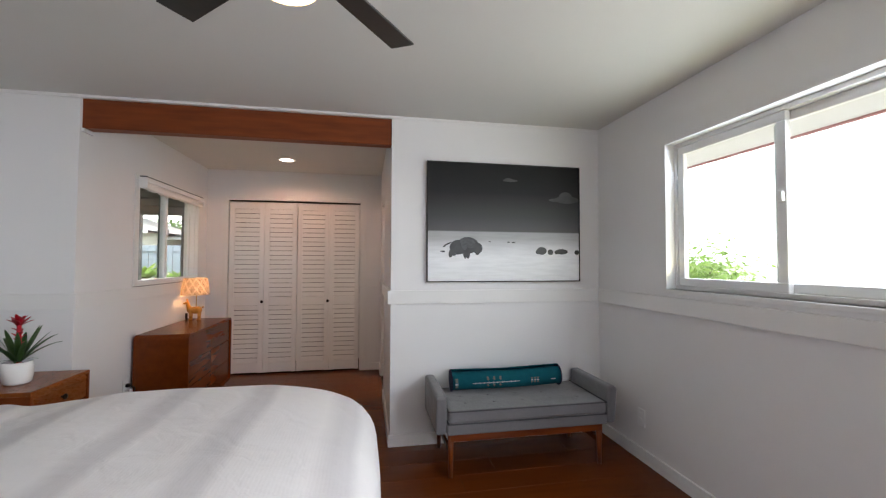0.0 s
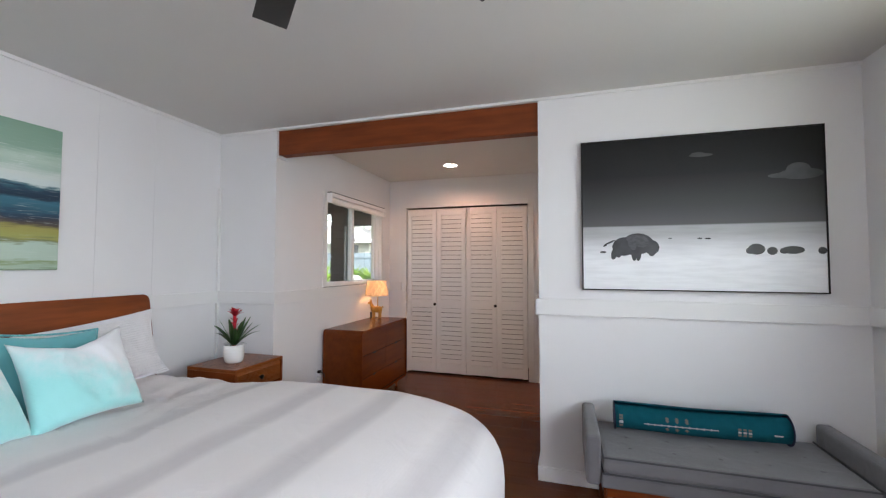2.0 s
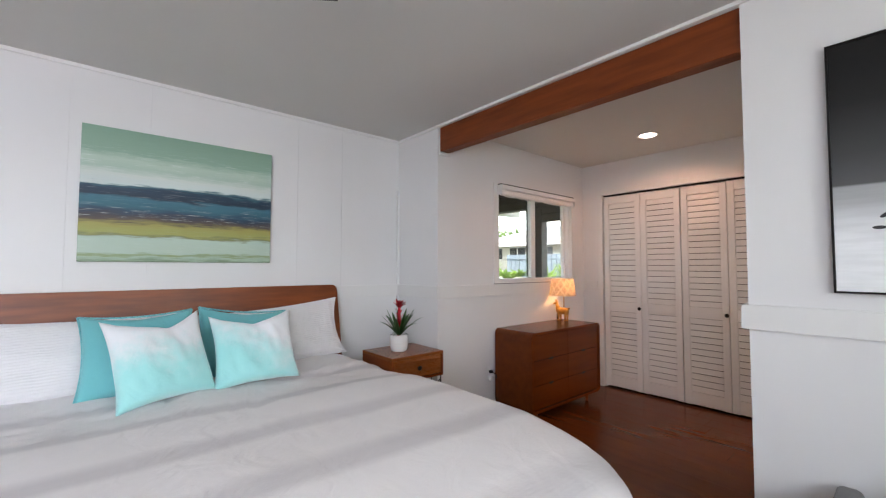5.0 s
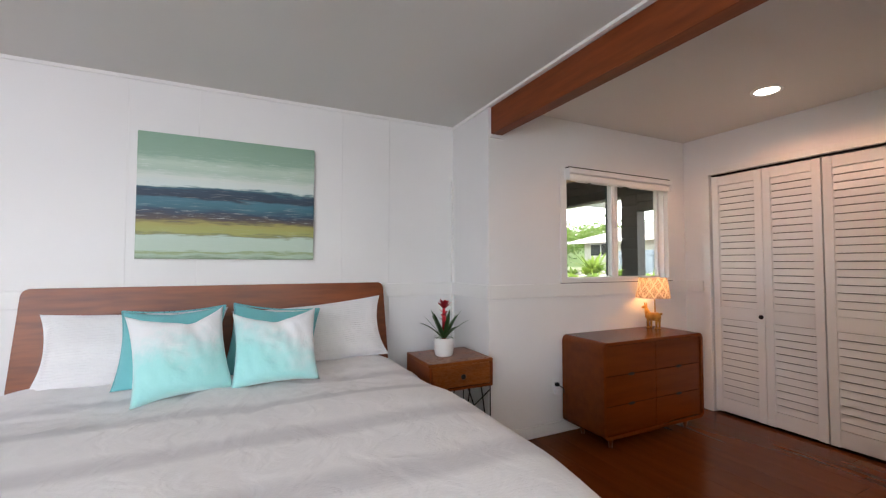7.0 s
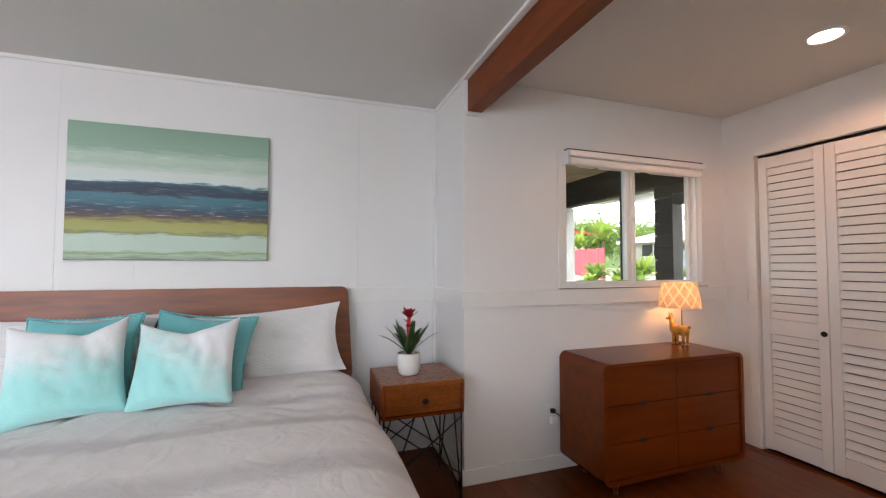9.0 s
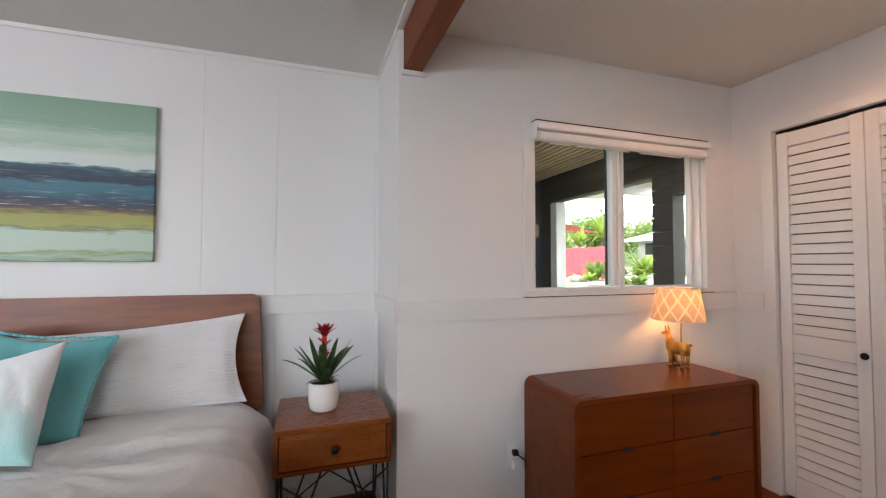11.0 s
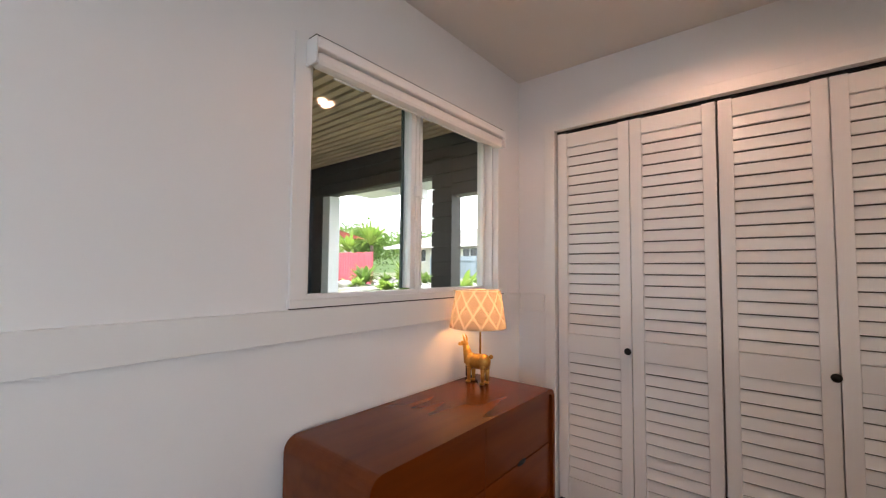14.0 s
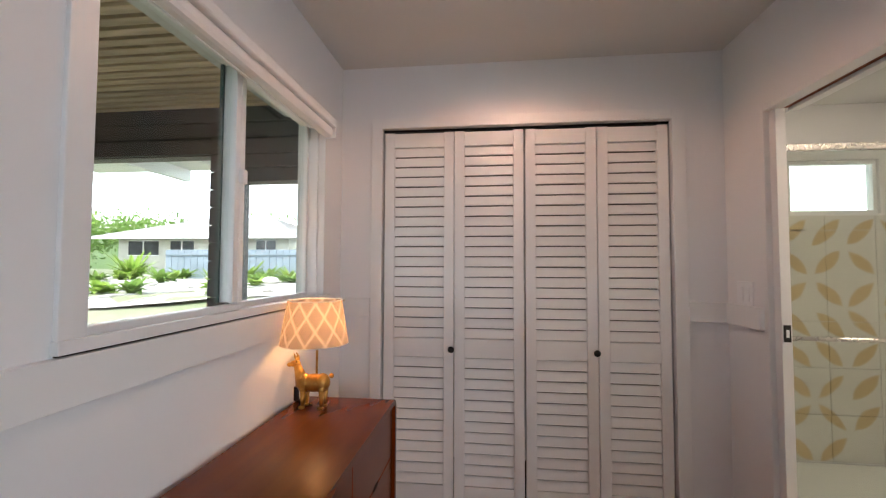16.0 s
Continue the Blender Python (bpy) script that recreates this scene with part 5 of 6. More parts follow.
def shade_material():
    m = bpy.data.materials.new("printed_shade")
    m.use_nodes = True
    n, l = m.node_tree.nodes, m.node_tree.links
    tc = n.new("ShaderNodeTexCoord")
    sep = n.new("ShaderNodeSeparateXYZ")
    l.new(tc.outputs["Object"], sep.inputs[0])

    def op(kind, a, b=None, c=None):
        x = n.new("ShaderNodeMath")
        x.operation = kind
        for k, v in enumerate((a, b, c)):
            if v is None:
                continue
            if isinstance(v, (int, float)):
                x.inputs[k].default_value = v
            else:
                l.new(v, x.inputs[k])
        return x.outputs[0]

    ang = op("MULTIPLY", op("ARCTAN2", sep.outputs["Y"], sep.outputs["X"]), 11 / (2 * math.pi))
    row = op("MULTIPLY", sep.outputs["Z"], 9.6)
    d1 = op("ABSOLUTE", op("SUBTRACT", op("FRACT", op("ADD", ang, row)), 0.5))
    d2 = op("ABSOLUTE", op("SUBTRACT", op("FRACT", op("SUBTRACT", ang, row)), 0.5))
    edge = op("GREATER_THAN", op("MAXIMUM", d1, d2), 0.42)
    fa, fb = op("FRACT", op("ADD", ang, row)), op("FRACT", op("SUBTRACT", ang, row))
    left = op("LESS_THAN", op("ADD", fa, fb), 1.0)
    run = op("ADD", op("MULTIPLY", left, fa), op("MULTIPLY", op("SUBTRACT", 1.0, left), op("SUBTRACT", 1.0, fb)))
    vein = op("GREATER_THAN", op("SINE", op("MULTIPLY", run, 56.0)), 0.1)
    white = op("MAXIMUM", edge, vein)
    mix = n.new("ShaderNodeMix")
    mix.data_type = "RGBA"
    l.new(white, mix.inputs["Factor"])
    mix.inputs["A"].default_value, mix.inputs["B"].default_value = (0.14, 0.095, 0.072, 1), (0.56, 0.49, 0.45, 1)
    di, tr, sh = n.new("ShaderNodeBsdfDiffuse"), n.new("ShaderNodeBsdfTranslucent"), n.new("ShaderNodeMixShader")
    l.new(mix.outputs["Result"], di.inputs["Color"])
    l.new(mix.outputs["Result"], tr.inputs["Color"])
    sh.inputs["Fac"].default_value = 0.5
    l.new(di.outputs[0], sh.inputs[1])
    l.new(tr.outputs[0], sh.inputs[2])
    l.new(sh.outputs[0], n["Material Output"].inputs["Surface"])
    return m


LX, LY, LZ = -1.680, 5.98, 0.735
tl = thing("table_lamp", pose(LX, LY, LZ), "small lit table lamp with a patterned shade and gold base", "table lamp")
bm = bmesh.new()
rod(bm, (0.006, 0.012, 0.10), (0.006, 0.012, 0.36), 0.0045, n=10)
part("rod", bm, gold, tl, "thin brass rod", True)
bm = bmesh.new()
rs = []
for r, z in ((0.131, 0.253), (0.104, 0.422)):
    rs.append([bm.verts.new((r * math.cos(2 * math.pi * i / 48), r * math.sin(2 * math.pi * i / 48), z)) for i in range(48)])
for i in range(48):
    bm.faces.new((rs[0][i], rs[0][(i + 1) % 48], rs[1][(i + 1) % 48], rs[1][i]))
part("shade", bm, shade_material(), tl, "cream shade printed with brown leaf pattern", True)
for r, z in ((0.131, 0.253), (0.104, 0.422)):
    bm = bmesh.new()
    for i in range(48):
        a, b = 2 * math.pi * i / 48, 2 * math.pi * (i + 1) / 48
        rod(bm, (r * math.cos(a), r * math.sin(a), z), (r * math.cos(b), r * math.sin(b), z), 0.0018, n=5)
    part("rim", bm, wool_white, tl, "white shade rim")
bm = bmesh.new()
for t in range(3):
    a = 2 * math.pi * t / 3
    rod(bm, (0.006, 0.012, 0.36), (0.1215 * math.cos(a), 0.1215 * math.sin(a), 0.425), 0.0015, n=5)
part("spider", bm, gold, tl)
bm = bmesh.new()
bmesh.ops.create_uvsphere(bm, u_segments=16, v_segments=10, radius=0.022, matrix=pose(0.006, 0.012, 0.345))
part("bulb", bm, glow("lamp_bulb_glow", (1.0, 0.62, 0.30), 16.0), tl, "glowing bulb", True)


def blob(bm, x, y, z, a, b, c, turn=0):
    bmesh.ops.create_uvsphere(bm, u_segments=18, v_segments=12, radius=1, matrix=pose(x, y, z, 0, turn, 0) @ Matrix.Diagonal((a, b, c, 1)))


bm = bmesh.new()
blob(bm, 0.002, 0, 0.098, 0.060, 0.031, 0.035)
blob(bm, -0.036, 0, 0.096, 0.032, 0.030, 0.038)
blob(bm, 0.034, 0, 0.101, 0.032, 0.030, 0.035)
rod(bm, (-0.044, 0, 0.090), (-0.070, 0, 0.166), 0.029, 0.0135, 16)
blob(bm, -0.070, 0, 0.168, 0.015, 0.0135, 0.016)
blob(bm, -0.080, 0, 0.171, 0.020, 0.013, 0.013, -10)
blob(bm, -0.099, 0, 0.166, 0.013, 0.0095, 0.0085, -10)
for s in (-1, 1):
    rod(bm, (-0.068, s * 0.007, 0.178), (-0.071, s * 0.011, 0.196), 0.0045, 0.0055, 8)
    rod(bm, (-0.071, s * 0.011, 0.196), (-0.080, s * 0.010, 0.214), 0.0055, 0.0008, 8)
    for x in (-0.036, 0.040):
        blob(bm, x, s * 0.016, 0.078, 0.014, 0.012, 0.020)
        rod(bm, (x, s * 0.018, 0.070), (x, s * 0.019, 0.014), 0.0115, 0.0075, 10)
        blob(bm, x - 0.004, s * 0.019, 0.007, 0.0135, 0.0095, 0.0072)
blob(bm, 0.072, 0, 0.128, 0.010, 0.010, 0.010)
part("base_figure", bm, gold, tl, "gilded animal-shaped lamp base", True)
cord = thing("lamp_cord_switch", pose(LX - 0.105, LY + 0.07, LZ), "black lamp cord with an inline switch behind the lamp", "cord")
bm = bmesh.new()
box(bm, (-0.009, -0.012, 0.0), (0.009, 0.012, 0.062), 0.006)
part("switch", bm, black_metal, cord, "", True)
bm = bmesh.new()
pts = [(0.09, -0.05, 0.004), (0.04, -0.02, 0.004), (0, 0, 0.006)]
for a, b in zip(pts, pts[1:]):
    rod(bm, a, b, 0.003, n=8)
part("cable", bm, black_metal, cord)
plug = thing("plug_adapter", pose(AW + 0.006, 5.045, 0.345), "white plug and black cord in the outlet", "plug")
part("adapter", boxes(((0.003, -0.02, -0.055), (0.038, 0.028, -0.008)), bevel=0.006), vinyl, plug)
bm = bmesh.new()
box(bm, (0.003, -0.014, 0.008), (0.03, 0.014, 0.034), 0.005)
rod(bm, (0.028, 0.0, 0.02), (0.045, 0.035, -0.005), 0.004, n=8)
rod(bm, (0.045, 0.035, -0.005), (0.03, 0.06, -0.06), 0.004, n=8)
part("black_plug", bm, black_metal, plug, "black plug with its cord")

# ---- covered porch beyond the alcove window ----
porch_dark = mat("dark_blue_paint", (0.030, 0.058, 0.085), 0.6, spot=(0.022, 0.042, 0.06), scale=3, amount=0.6, bump=0.1, bump_scale=60)
porch_brown = mat("dark_board_paint", (0.035, 0.031, 0.030), 0.6, spot=(0.022, 0.02, 0.02), scale=4, amount=0.6, bump=0.15, bump_scale=50)
batten_wood = mat("cedar_batten", (0.66, 0.47, 0.31), 0.6, spot=(0.38, 0.25, 0.15), scale=3, amount=0.8, bump=0.2, bump_scale=40, stretch=(1, 8, 8), vary=0.2)
deck_grey = mat("porch_floor", (0.62, 0.60, 0.57), 0.7, spot=(0.52, 0.50, 0.47), scale=4, amount=0.6, bump=0.2)
PN, PW, PH, PS = 7.30, -5.10, 2.50, 4.75
OX = AW - T
porch_floor = structure("porch_floor", boxes(((PW - 0.15, PS, -0.14), (OX, PN + 0.15, -0.03))), deck_grey, "grey porch floor", "floor")
structure("porch_ceiling", boxes(((PW - 0.15, PS, PH), (OX, PN + 0.15, PH + 0.1))), porch_brown, "dark porch ceiling behind wooden battens", "ceiling")
structure("wall_porch_north", boxes(((PW, PN, -0.14), (-4.91, PN + 0.12, PH)), ((-4.91, PN, 2.132), (-3.09, PN + 0.12, PH)), ((-4.91, PN, -0.14), (-3.09, PN + 0.12, 0.28)),
                                   ((-3.09, PN, 1.927), (OX, PN + 0.12, PH)), ((-2.36, PN, -0.14), (OX, PN + 0.12, 1.927)), ((-2.862, PN, -0.14), (-2.36, PN + 0.12, 0.32))), porch_brown, "dark boarded porch wall with openings", "wall")
structure("wall_porch_west", boxes(((PW - 0.15, PS, -0.14), (PW, PN + 0.12, PH))), porch_dark, "dark blue painted porch wall", "wall")
structure("wall_porch_south", boxes(((PW, PS - 0.12, -0.14), (-4.6, PS, PH)), ((-4.6, PS - 0.12, 2.1), (-2.5, PS, PH)), ((-2.5, PS - 0.12, -0.14), (OX, PS, PH))), porch_dark, "dark blue painted porch wall with an opening", "wall")
post = tagged(new("porch_post"), "dark post clad in horizontal boards", "post", kind="structure")
part("core", boxes(((-3.085, PN - 0.012, -0.03), (-2.866, PN + 0.115, 1.927))), porch_brown, post)
for i in range(18):
    z = -0.02 + i * 0.135
    part("board", boxes(((-3.095, PN - 0.034, z), (-2.858, PN - 0.012, z + 0.128)), bevel=0.004), porch_brown, post)
header = tagged(new("porch_header"), "dark boarded beam over the porch openings", "beam", kind="structure")
for i, (z0, z1) in enumerate(((2.14, 2.255), (2.262, 2.375), (2.382, 2.50))):
    part("board", boxes(((PW, PN - 0.030 - 0.004 * i, z0), (OX, PN - 0.002, z1)), bevel=0.004), porch_brown, header)
for i in range(2):
    part("board", boxes(((-2.856, PN - 0.034, 1.925 + 0.108 * i), (OX, PN - 0.002, 2.025 + 0.108 * i)), bevel=0.004), porch_brown, header)
white_frame = mat("white_outdoor_paint", (0.78, 0.79, 0.80), 0.5, scale=4, amount=0.3)
strip("trim_porch_jamb", (-4.91, PN + 0.01, 0.28), (-4.77, PN + 0.16, 2.132), "white painted porch jamb", "trim", white_frame)
battens = tagged(new("batten_ceiling"), "cedar batten ceiling of the porch", "ceiling", kind="structure")
bm = boxes(((PW + 0.01, -0.0285, 0), (OX - 0.01, 0.0285, 0.040)), bevel=0.003)
batten_mesh = bpy.data.meshes.new("batten")
bm.to_mesh(batten_mesh)
bm.free()
batten_mesh.materials.append(batten_wood)
for i in range(29):
    o = new("batten", batten_mesh)
    o.parent = battens
    o.location = (0, 4.80 + 0.084 * i, PH - 0.041)
bl = thing("porch_downlight", pose(-2.75, 5.55, PH - 0.041), "lit round lamp in the batten ceiling", "downlight")
bm = bmesh.new()
turned(bm, [(0.0, -0.006), (0.05, -0.006), (0.055, 0.0)], 24)
part("lens", bm, glow("porch_lens", (1.0, 0.95, 0.9), 6.0), bl)
decor = thing("wall_ornament", pose(PW + 0.001, 7.10, 1.76), "faceted pale wooden wall ornament on the dark wall", "ornament")
bm = bmesh.new()
turned(bm, [(0.03, 0.05), (0.09, 0.035), (0.15, 0.02), (0.15, 0.0)], 6, pose(0, 0, 0, 0, 90))
part("facets", bm, mat("pale_wood", (0.6, 0.5, 0.36), 0.5, spot=(0.45, 0.33, 0.2), scale=8), decor)
bm = bmesh.new()
turned(bm, [(0.0, 0.052), (0.045, 0.052), (0.045, 0.02)], 6, pose(0, 0, 0, 0, 90))
part("center", bm, beam_wood, decor, "dark wooden middle")

# ---- outdoors ----
def ground_material():
    m = mat("garden_ground", (0.10, 0.16, 0.045), 0.95, spot=(0.34, 0.31, 0.26), scale=0.35, amount=1.0, bump=0.6, bump_scale=25, spec=0.1)
    return m


grass = ground_material()


def rise(x, y):
    """The height of the ground: level round the house, a bank towards the north-west."""
    t = min(1.0, max(0.0, (y - 8.6) / 4.0)) * min(1.0, max(0.0, (2 - x) / 4.0))
    return -0.25 + 0.85 * t * t * (3 - 2 * t)


bm = bmesh.new()
bmesh.ops.create_grid(bm, x_segments=160, y_segments=160, size=300)
for v in bm.verts:
    v.co.x, v.co.y = (s * 300 * (abs(c) / 300) ** 2.2 for c, s in ((v.co.x, 1 if v.co.x > 0 else -1), (v.co.y, 1 if v.co.y > 0 else -1)))
    v.co.z = rise(v.co.x, v.co.y)
structure("ground", bm, grass, "sunny garden ground of grass and pale gravel", "ground")

gravel = mat("pale_gravel", (0.52, 0.50, 0.46), 0.9, spot=(0.38, 0.36, 0.32), scale=6, amount=0.8, bump=0.8, bump_scale=40)
bm = bmesh.new()
NB = 48
ring = []
for i in range(NB):
    a = 2 * math.pi * i / NB
    w = 1 + 0.18 * noise.noise(Vector((math.cos(a) * 2, math.sin(a) * 2, 5)))
    ring.append(bm.verts.new((-13.0 + 9.5 * w * math.cos(a), 16.6 + 6.0 * w * math.sin(a), 0)))
bm.faces.new(ring)
bmesh.ops.triangulate(bm, faces=bm.faces[:])
for k in range(4):
    bmesh.ops.subdivide_edges(bm, edges=bm.edges[:], cuts=1)
for v in bm.verts:
    v.co.z = rise(v.co.x, v.co.y) + 0.03
structure("gravel_bed", bm, gravel, "pale gravel garden bed", "gravel")

fence_red = mat("red_wall_paint", (0.46, 0.075, 0.105), 0.7, spot=(0.38, 0.055, 0.075), scale=1.2, amount=0.5, bump=0.1, vary=0.08)
fence_grey = mat("grey_fence_paint", (0.22, 0.27, 0.32), 0.7, spot=(0.12, 0.16, 0.19), scale=2, amount=0.5, vary=0.08)
roof_red = mat("red_roof_tile", (0.36, 0.075, 0.05), 0.8, spot=(0.26, 0.05, 0.035), scale=5, amount=0.7)
roof_white = mat("white_roof", (0.72, 0.72, 0.70), 0.6, spot=(0.62, 0.62, 0.6), scale=1.5, amount=0.5)
house_wall = mat("cream_siding", (0.55, 0.54, 0.48), 0.8, spot=(0.47, 0.46, 0.41), scale=2, amount=0.5)
window_dark = mat("house_window", (0.03, 0.035, 0.04), 0.15, scale=3)

red_fence = thing("garden_fence", pose(0, 0, 0), "red painted upright board garden fence with rails", "garden fence")
rnd = random.Random(8)
for i in range(42):
    x = -21.5 + 0.177 * i
    part("board", boxes(((x, 15.98, -0.25), (x + 0.168, 16.02, 1.98 + 0.05 * rnd.random())), bevel=0.006), fence_red, red_fence)
for z in (0.4, 1.6):
    part("rail", boxes(((-21.5, 16.02, z), (-14.1, 16.07, z + 0.1)), bevel=0.006), fence_red, red_fence)
fence = thing("fence", pose(0, 0, 0), "grey blue board fence before the house", "fence")
for i in range(52):
    part("board", boxes(((-17.8 + 0.36 * i, 23.95, 0.3), (-17.46 + 0.36 * i, 24.0, 2.10)), bevel=0.006), fence_grey, fence)
part("rail", boxes(((-17.8, 23.90, 1.8), (0.9, 23.95, 1.9)), bevel=0.006), fence_grey, fence)


def house(x0, x1, y0, y1, z0, eave, ridge, over, wallm, roofm, label, wins):
    ob = thing("house", pose(0, 0, 0), label, "house")
    part("wall", boxes(((x0, y0, z0), (x1, y1, eave))), wallm, ob)
    bm = bmesh.new()
    a = [bm.verts.new(p) for p in ((x0 - over, y0 - over, eave), (x1 + over, y0 - over, eave), (x1 + over, y1 + over, eave), (x0 - over, y1 + over, eave))]
    ym, hip = (y0 + y1) / 2, (y1 - y0) / 2
    r = [bm.verts.new((x0 + hip * 0.8, ym, ridge)), bm.verts.new((x1 - hip * 0.8, ym, ridge))]
    bm.faces.new((a[0], a[1], r[1], r[0]))
    bm.faces.new((a[1], a[2], r[1]))
    bm.faces.new((a[2], a[3], r[0], r[1]))
    bm.faces.new((a[3], a[0], r[0]))
    bm.faces.new(a[::-1])
    bmesh.ops.solidify(bm, geom=bm.faces[:], thickness=0.12)
    part("roof", bm, roofm, ob)
    part("fascia", boxes(((x0 - over, y0 - over - 0.03, eave - 0.16), (x1 + over, y0 - over, eave + 0.02))), white_frame, ob)
    for wx, ww, wz0, wz1 in wins:
        w = part("window", boxes(((wx, y0 - 0.04, wz0), (wx + ww, y0 - 0.01, wz1))), window_dark, ob)
        part("window_frame", boxes(((wx - 0.06, y0 - 0.06, wz0 - 0.06), (wx + ww + 0.06, y0 - 0.035, wz0)), ((wx - 0.06, y0 - 0.06, wz1), (wx + ww + 0.06, y0 - 0.035, wz1 + 0.06)), ((wx + ww / 2 - 0.03, y0 - 0.06, wz0), (wx + ww / 2 + 0.03, y0 - 0.035, wz1))), white_frame, w)
    return ob


house(-23.6, -12.6, 27, 35, -0.25, 3.0, 4.6, 0.9, house_wall, roof_white, "low cream house with a broad white hipped roof", [(-22.9, 2.0, 1.9, 2.75), (-20.1, 1.5, 1.9, 2.75), (-17.4, 1.2, 1.9, 2.75), (-14.6, 1.2, 1.9, 2.75)])
house(-12.0, 2.0, 31, 38, -0.25, 2.85, 4.6, 0.8, house_wall, roof_white, "low pale house behind the grey fence", [(-10.8, 1.2, 1.2, 2.5), (-8.2, 1.2, 1.6, 2.5), (-5.0, 1.6, 1.6, 2.5), (-1.5, 1.6, 1.6, 2.5)])
house(-37.0, -25.6, 17.5, 24, -0.25, 3.55, 5.2, 0.7, house_wall, roof_red, "house with a red tiled roof behind the red fence", [(-30, 1.5, 1.2, 2.4)])

foliage = [mat("foliage_" + nm, c, 0.6, spot=s, scale=3, amount=0.8) for nm, c, s in (("bright", (0.20, 0.33, 0.05), (0.30, 0.40, 0.08)), ("mid", (0.14, 0.25, 0.05), (0.20, 0.30, 0.07)), ("dark", (0.10, 0.18, 0.05), (0.14, 0.22, 0.06)))]
for m in foliage:
    n, l = m.node_tree.nodes, m.node_tree.links
    b = n["Principled BSDF"]
    thin = n.new("ShaderNodeBsdfTranslucent")
    l.new(b.inputs["Base Color"].links[0].from_socket, thin.inputs["Color"])
    mx = n.new("ShaderNodeMixShader")
    mx.inputs["Fac"].default_value = 0.45
    l.new(b.outputs[0], mx.inputs[1])
    l.new(thin.outputs[0], mx.inputs[2])
    l.new(mx.outputs[0], n["Material Output"].inputs["Surface"])
bark = mat("bark", (0.12, 0.085, 0.06), 0.9, spot=(0.07, 0.05, 0.035), scale=8, amount=0.8, bump=0.8, bump_scale=30)


def tree(x, y, z, height, spread, material, label, seed, leaves=900, size=0.28):
    rnd = random.Random(seed)
    ob = thing("tree", pose(x, y, z), label, "tree")
    bm = bmesh.new()
    rod(bm, (0, 0, 0), (0.1, 0, height * 0.5), height * 0.035, height * 0.02, 8)
    tips = []
    for i in range(7):
        a = i * 2.4 + rnd.random()
        e = (math.cos(a) * spread * rnd.uniform(0.35, 0.75), math.sin(a) * spread * rnd.uniform(0.35, 0.75), height * rnd.uniform(0.55, 0.9))
        rod(bm, (0.1, 0, height * rnd.uniform(0.35, 0.5)), e, height * 0.014, height * 0.004, 6)
        tips.append(Vector(e))
    part("trunk", bm, bark, ob)
    verts, faces = [], []
    for i in range(leaves):
        c = rnd.choice(tips) + Vector((rnd.gauss(0, 1), rnd.gauss(0, 1), rnd.gauss(0, 0.7))) * spread * 0.24
        u = Vector((rnd.gauss(0, 1), rnd.gauss(0, 1), rnd.gauss(0, 1))).normalized()
        v = u.orthogonal().normalized()
        s = size * rnd.uniform(0.5, 1.2)
        b = len(verts)
        verts += [c - u * s, c + v * s * 0.4, c + u * s, c - v * s * 0.4]
        faces.append((b, b + 1, b + 2, b + 3))
    me = bpy.data.meshes.new("crown")
    me.from_pydata([tuple(p) for p in verts], [], faces)
    me.materials.append(material)
    o = new("crown", me)
    o.parent = ob
    return ob


def rosette(x, y, z, height, spread, material, label, name, seed, n=26, trunk=0.0, width=0.07):
    """A palm or a shrub of arching strap leaves."""
    rnd = random.Random(seed)
    ob = thing(name, pose(x, y, rise(x, y)), label, "palm" if trunk else "shrub")
    if trunk:
        bm = bmesh.new()
        rod(bm, (0, 0, 0), (0.05, 0, trunk), 0.12, 0.08, 10)
        part("trunk", bm, bark, ob)
    bm = bmesh.new()
    for i in range(n):
        leaf(bm, (0, 0, trunk), i * 2.399 + rnd.uniform(-0.3, 0.3), spread * rnd.uniform(0.6, 1.1), height * rnd.uniform(0.6, 1.4), height * rnd.uniform(0.2, 0.9), width * rnd.uniform(0.7, 1.2), 0.3, 6)
    part("leaves", bm, material, ob)
    return ob


for i, (x, y, h) in enumerate(((-17.6, 17.4, 1.1), (-15.6, 17.2, 1.1), (-19.8, 18.0, 1.2), (-22.0, 17.6, 1.0))):
    rosette(x, y, -0.25, h, 0.95, foliage[0], "bright green palm behind the red fence", "palm", 20 + i, 40, 1.5 + 0.3 * (i % 2), 0.10)
for i, (x, y, h, s, n) in enumerate(((-17.3, 21.4, 1.35, 1.15, 90), (-13.2, 18.4, 0.65, 0.7, 40), (-19.0, 18.6, 1.2, 0.7, 44), (-13.7, 15.2, 1.0, 0.8, 46), (-12.6, 23.0, 0.9, 1.0, 50), (-11.4, 22.8, 0.8, 0.9, 46), (-10.2, 22.6, 0.6, 1.2, 40), (-15.4, 16.6, 0.35, 0.5, 30),
                                      (-12.4, 13.6, 0.35, 0.5, 30), (-9.4, 13.2, 0.4, 0.5, 26), (-16.2, 15.1, 0.5, 0.8, 40), (-8.6, 19.5, 0.45, 0.9, 34), (-17.8, 14.9, 0.5, 0.8, 40), (-15.9, 22.9, 0.7, 0.9, 40))):
    rosette(x, y, -0.25, h, s, foliage[i % 2], "leafy yellow green garden shrub in gravel", "shrub", 40 + i, n, 0.0, 0.10)
for i, (x, y, h, s) in enumerate(((-38, 44, 7.5, 5), (-30, 46, 7, 4.5), (-24, 43, 7.0, 4.5), (-18, 46, 6.6, 4), (-12, 45, 5.4, 4), (-6, 48, 6.6, 4.5), (0, 46, 6.2, 4), (-46, 40, 8.5, 5.5), (-34, 30, 6.5, 3.5))):
    tree(x, y, -0.25, h * 0.82, s, foliage[1 + i % 2], "round leafy tree behind the houses", 60 + i, 3600, 0.26)
rnd = random.Random(31)
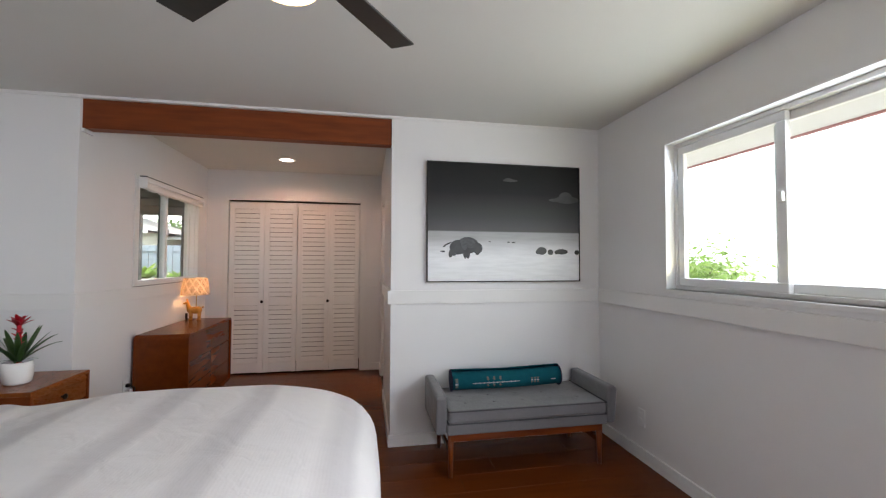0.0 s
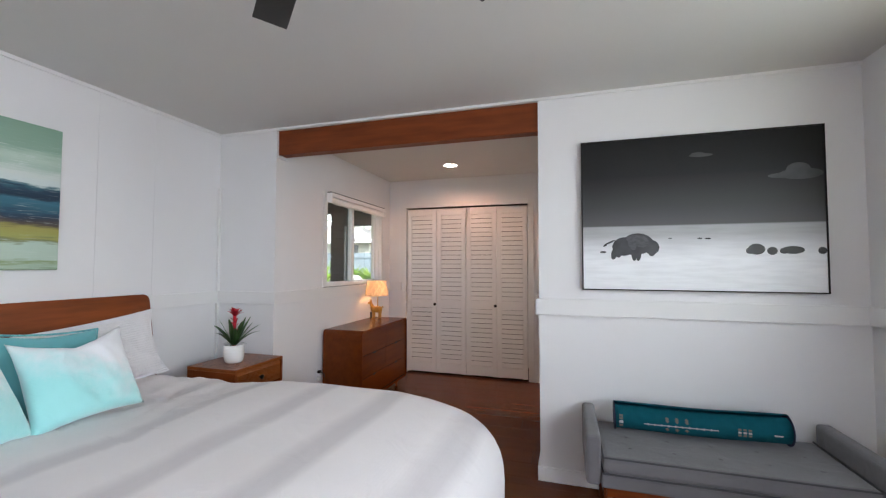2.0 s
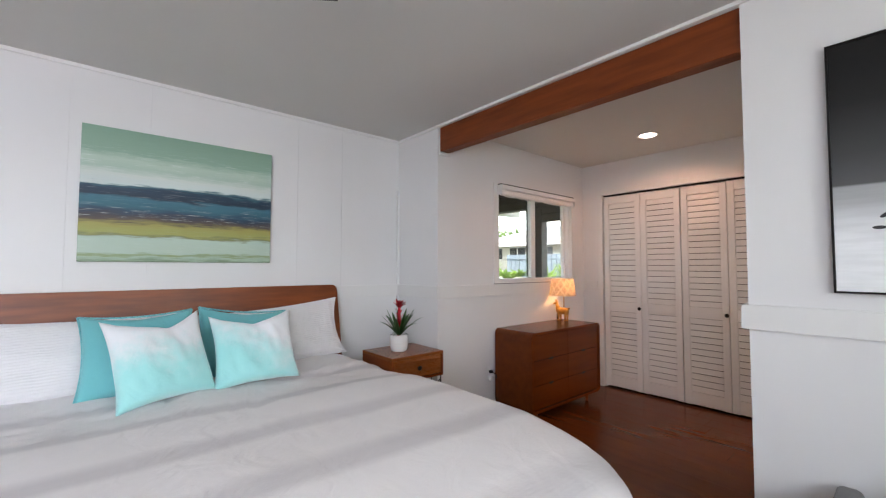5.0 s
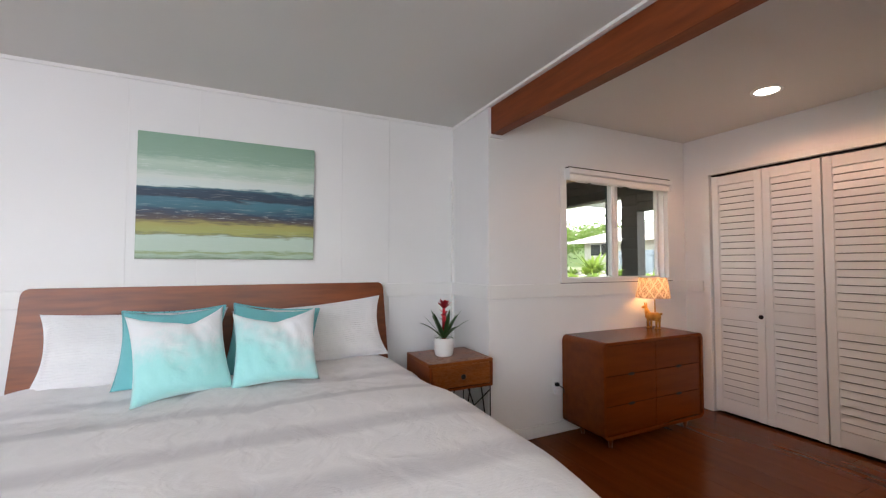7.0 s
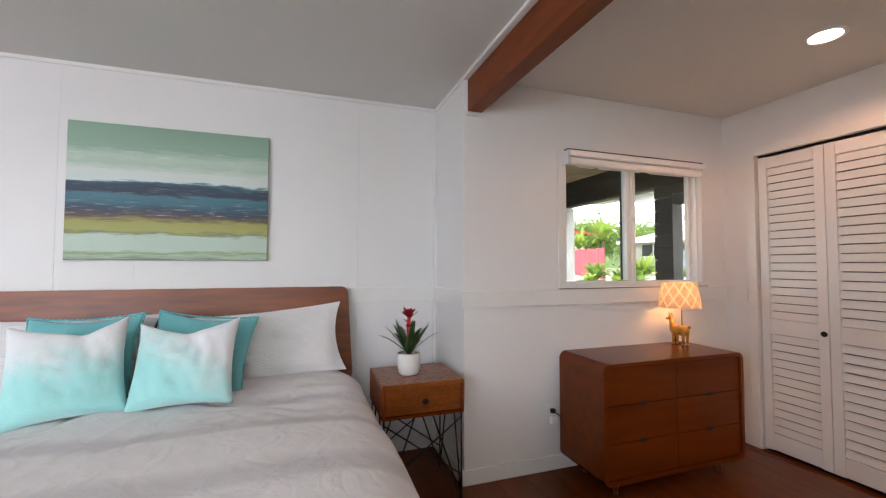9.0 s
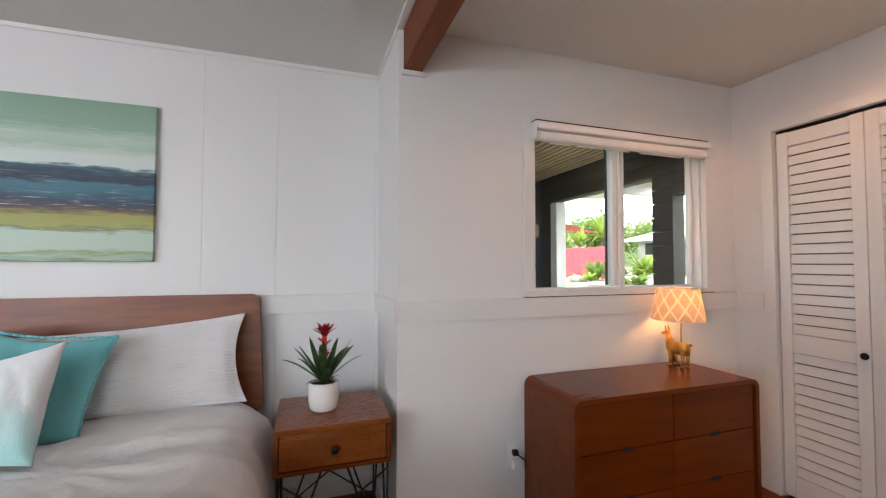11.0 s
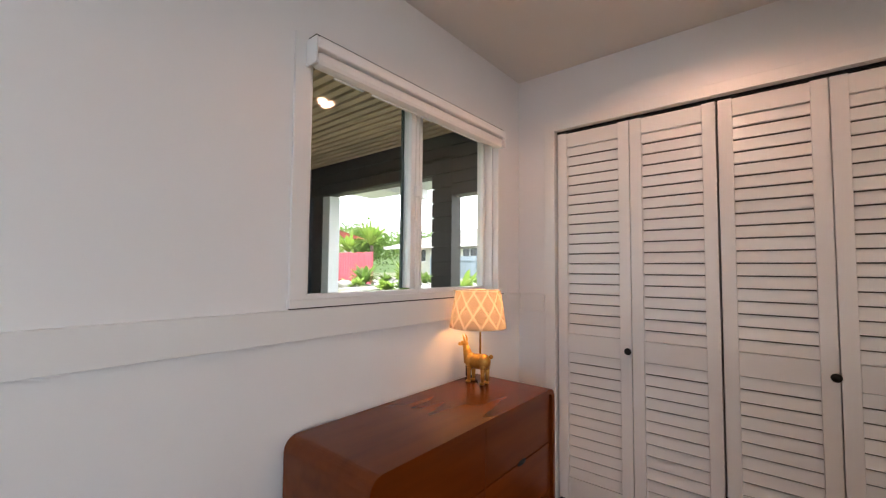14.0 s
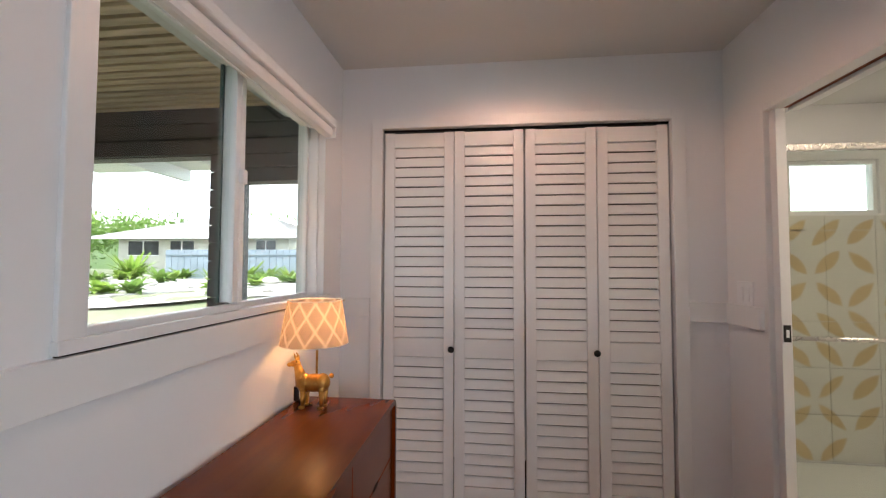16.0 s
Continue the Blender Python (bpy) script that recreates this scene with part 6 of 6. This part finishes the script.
for i in range(22):
    a, r = 2.399 * i, (0.25 + 0.75 * i / 22) ** 0.5
    rosette(-13.0 + 8.8 * r * math.cos(a), 17.0 + 5.4 * r * math.sin(a), -0.25, rnd.uniform(0.3, 0.7), rnd.uniform(0.35, 0.7), foliage[i % 2], "low leafy green shrub among pale gravel", "shrub", 140 + i, 34, 0.0, 0.11)
# wooded hill on the horizon
bm = bmesh.new()
bmesh.ops.create_grid(bm, x_segments=60, y_segments=10, size=1)
for v in bm.verts:
    x, y = v.co.x * 100 - 98, 90 + 30 * v.co.y
    ridge = 7 + 4 * noise.noise(Vector((x * 0.02, 0, 0))) + 1.5 * noise.noise(Vector((x * 0.15, y * 0.1, 3)))
    v.co = Vector((x, y, -0.3 + max(0, ridge * (1 - v.co.y ** 2))))
structure("backdrop_hill", bm, foliage[2], "distant wooded hill", "hill")

# bright haze of the tropical sky, far off
bm = bmesh.new()
bmesh.ops.create_cone(bm, cap_ends=False, segments=64, radius1=260, radius2=260, depth=170, matrix=pose(0, 0, 60))
haze = glow("sky_haze", (0.93, 0.97, 1.0), 1.6)
structure("backdrop_sky", bm, haze, "bright hazy white sky", "sky")

rock_mat = mat("pale_rock", (0.46, 0.44, 0.40), 0.9, spot=(0.45, 0.43, 0.40), scale=3, amount=0.8, bump=0.7, bump_scale=12)
rnd = random.Random(11)
rock_meshes = []
for k in range(4):
    bm = bmesh.new()
    bmesh.ops.create_icosphere(bm, subdivisions=2, radius=1)
    for v in bm.verts:
        v.co *= 1 + 0.35 * noise.noise(v.co * 1.3 + Vector((k * 7, 0, 0)))
        v.co.z *= 0.6
    me = bpy.data.meshes.new("rock")
    bm.to_mesh(me)
    bm.free()
    me.materials.append(rock_mat)
    rock_meshes.append(me)
for i in range(44):
    a, r = rnd.uniform(0, 2 * math.pi), rnd.random() ** 0.5
    x, y, s = -13.0 + 8.6 * r * math.cos(a), 16.6 + 5.2 * r * math.sin(a), rnd.uniform(0.08, 0.30)
    o = new("rock", rock_meshes[i % 4])
    o.matrix_world = pose(x, y, rise(x, y) + 0.03 + 0.3 * s, 0, 0, rnd.uniform(0, 360)) @ Matrix.Diagonal((s, s, s, 1))
    tagged(o, "pale weathered garden rock on gravel", "rock", "garden rocks")

# ---- east side: eave and tree outside the wide window ----
# pale ground slab added so the view from the wide window turns white
structure("added_pale_slab", boxes(((3.6, -30, -0.245), (160, 160, -0.225))), mat("pale_slab_surface", (0.47, 0.46, 0.44), 0.9, spot=(0.38, 0.37, 0.35), scale=0.8, amount=0.7, bump=0.2), "pale slab added to whiten the view through the wide window", "yard")
soffit = mat("soffit_paint", (0.74, 0.72, 0.70), 0.7, scale=2, amount=0.3)
structure("eave_soffit", boxes(((E + T, 1.0, 2.25), (3.05, 7.6, 2.30))), soffit, "white soffit under the roof eave", "eave")
structure("eave_fascia", boxes(((3.05, 1.0, 2.235), (3.08, 7.6, 2.42))), mat("pink_fascia", (0.45, 0.20, 0.20), 0.6), "faded red fascia board on the eave", "eave")
structure("roof", boxes(((PW - 0.6, S - 1.2, 2.62), (3.05, 8.6, 2.72))), soffit, "flat white roof slab over the house", "roof")
structure("porch_eave", boxes(((PW - 0.15, PN + 0.12, 2.30), (OX + 0.2, PN + 1.1, 2.36))), white_frame, "white eave beyond the porch", "eave")
for x in (-4.2, -3.5, -2.8):
    structure("eave_rafter", boxes(((x, PN + 0.12, 2.18), (x + 0.06, PN + 1.08, 2.30))), white_frame, "white rafter under the porch eave", "rafter")
tree(8.2, 11.4, -2.9, 4.6, 2.0, foliage[1], "leafy green tree outside the wide window", 91, 6500, 0.09)
tree(12.0, 15.5, -2.9, 4.4, 2.0, foliage[0], "bright green tree outside the wide window", 92, 5000, 0.10)

# ---- floor planks, laid last ----
PWD, PLEN = 0.19, 1.5
col = 0
y = S
rnd = random.Random(3)
while y < AN + 0.02:
    y1 = min(y + PWD, AN + 0.02)
    y1 = N if y < N - 0.001 < N + 0.001 < y1 else y1
    lo, hi = (W, E) if y1 <= N + 0.01 else (AW, AE)
    x = lo - rnd.random() * PLEN
    while x < hi:
        a, b = max(x, lo), min(x + PLEN, hi)
        if b - a > 0.03:
            part("plank", boxes(((a + 0.0008, y + 0.0008, -0.0058), (b - 0.0008, y1 - 0.0008, 0.0)), bevel=0.0012), floor_wood, floor)
        x += PLEN
    y = y1
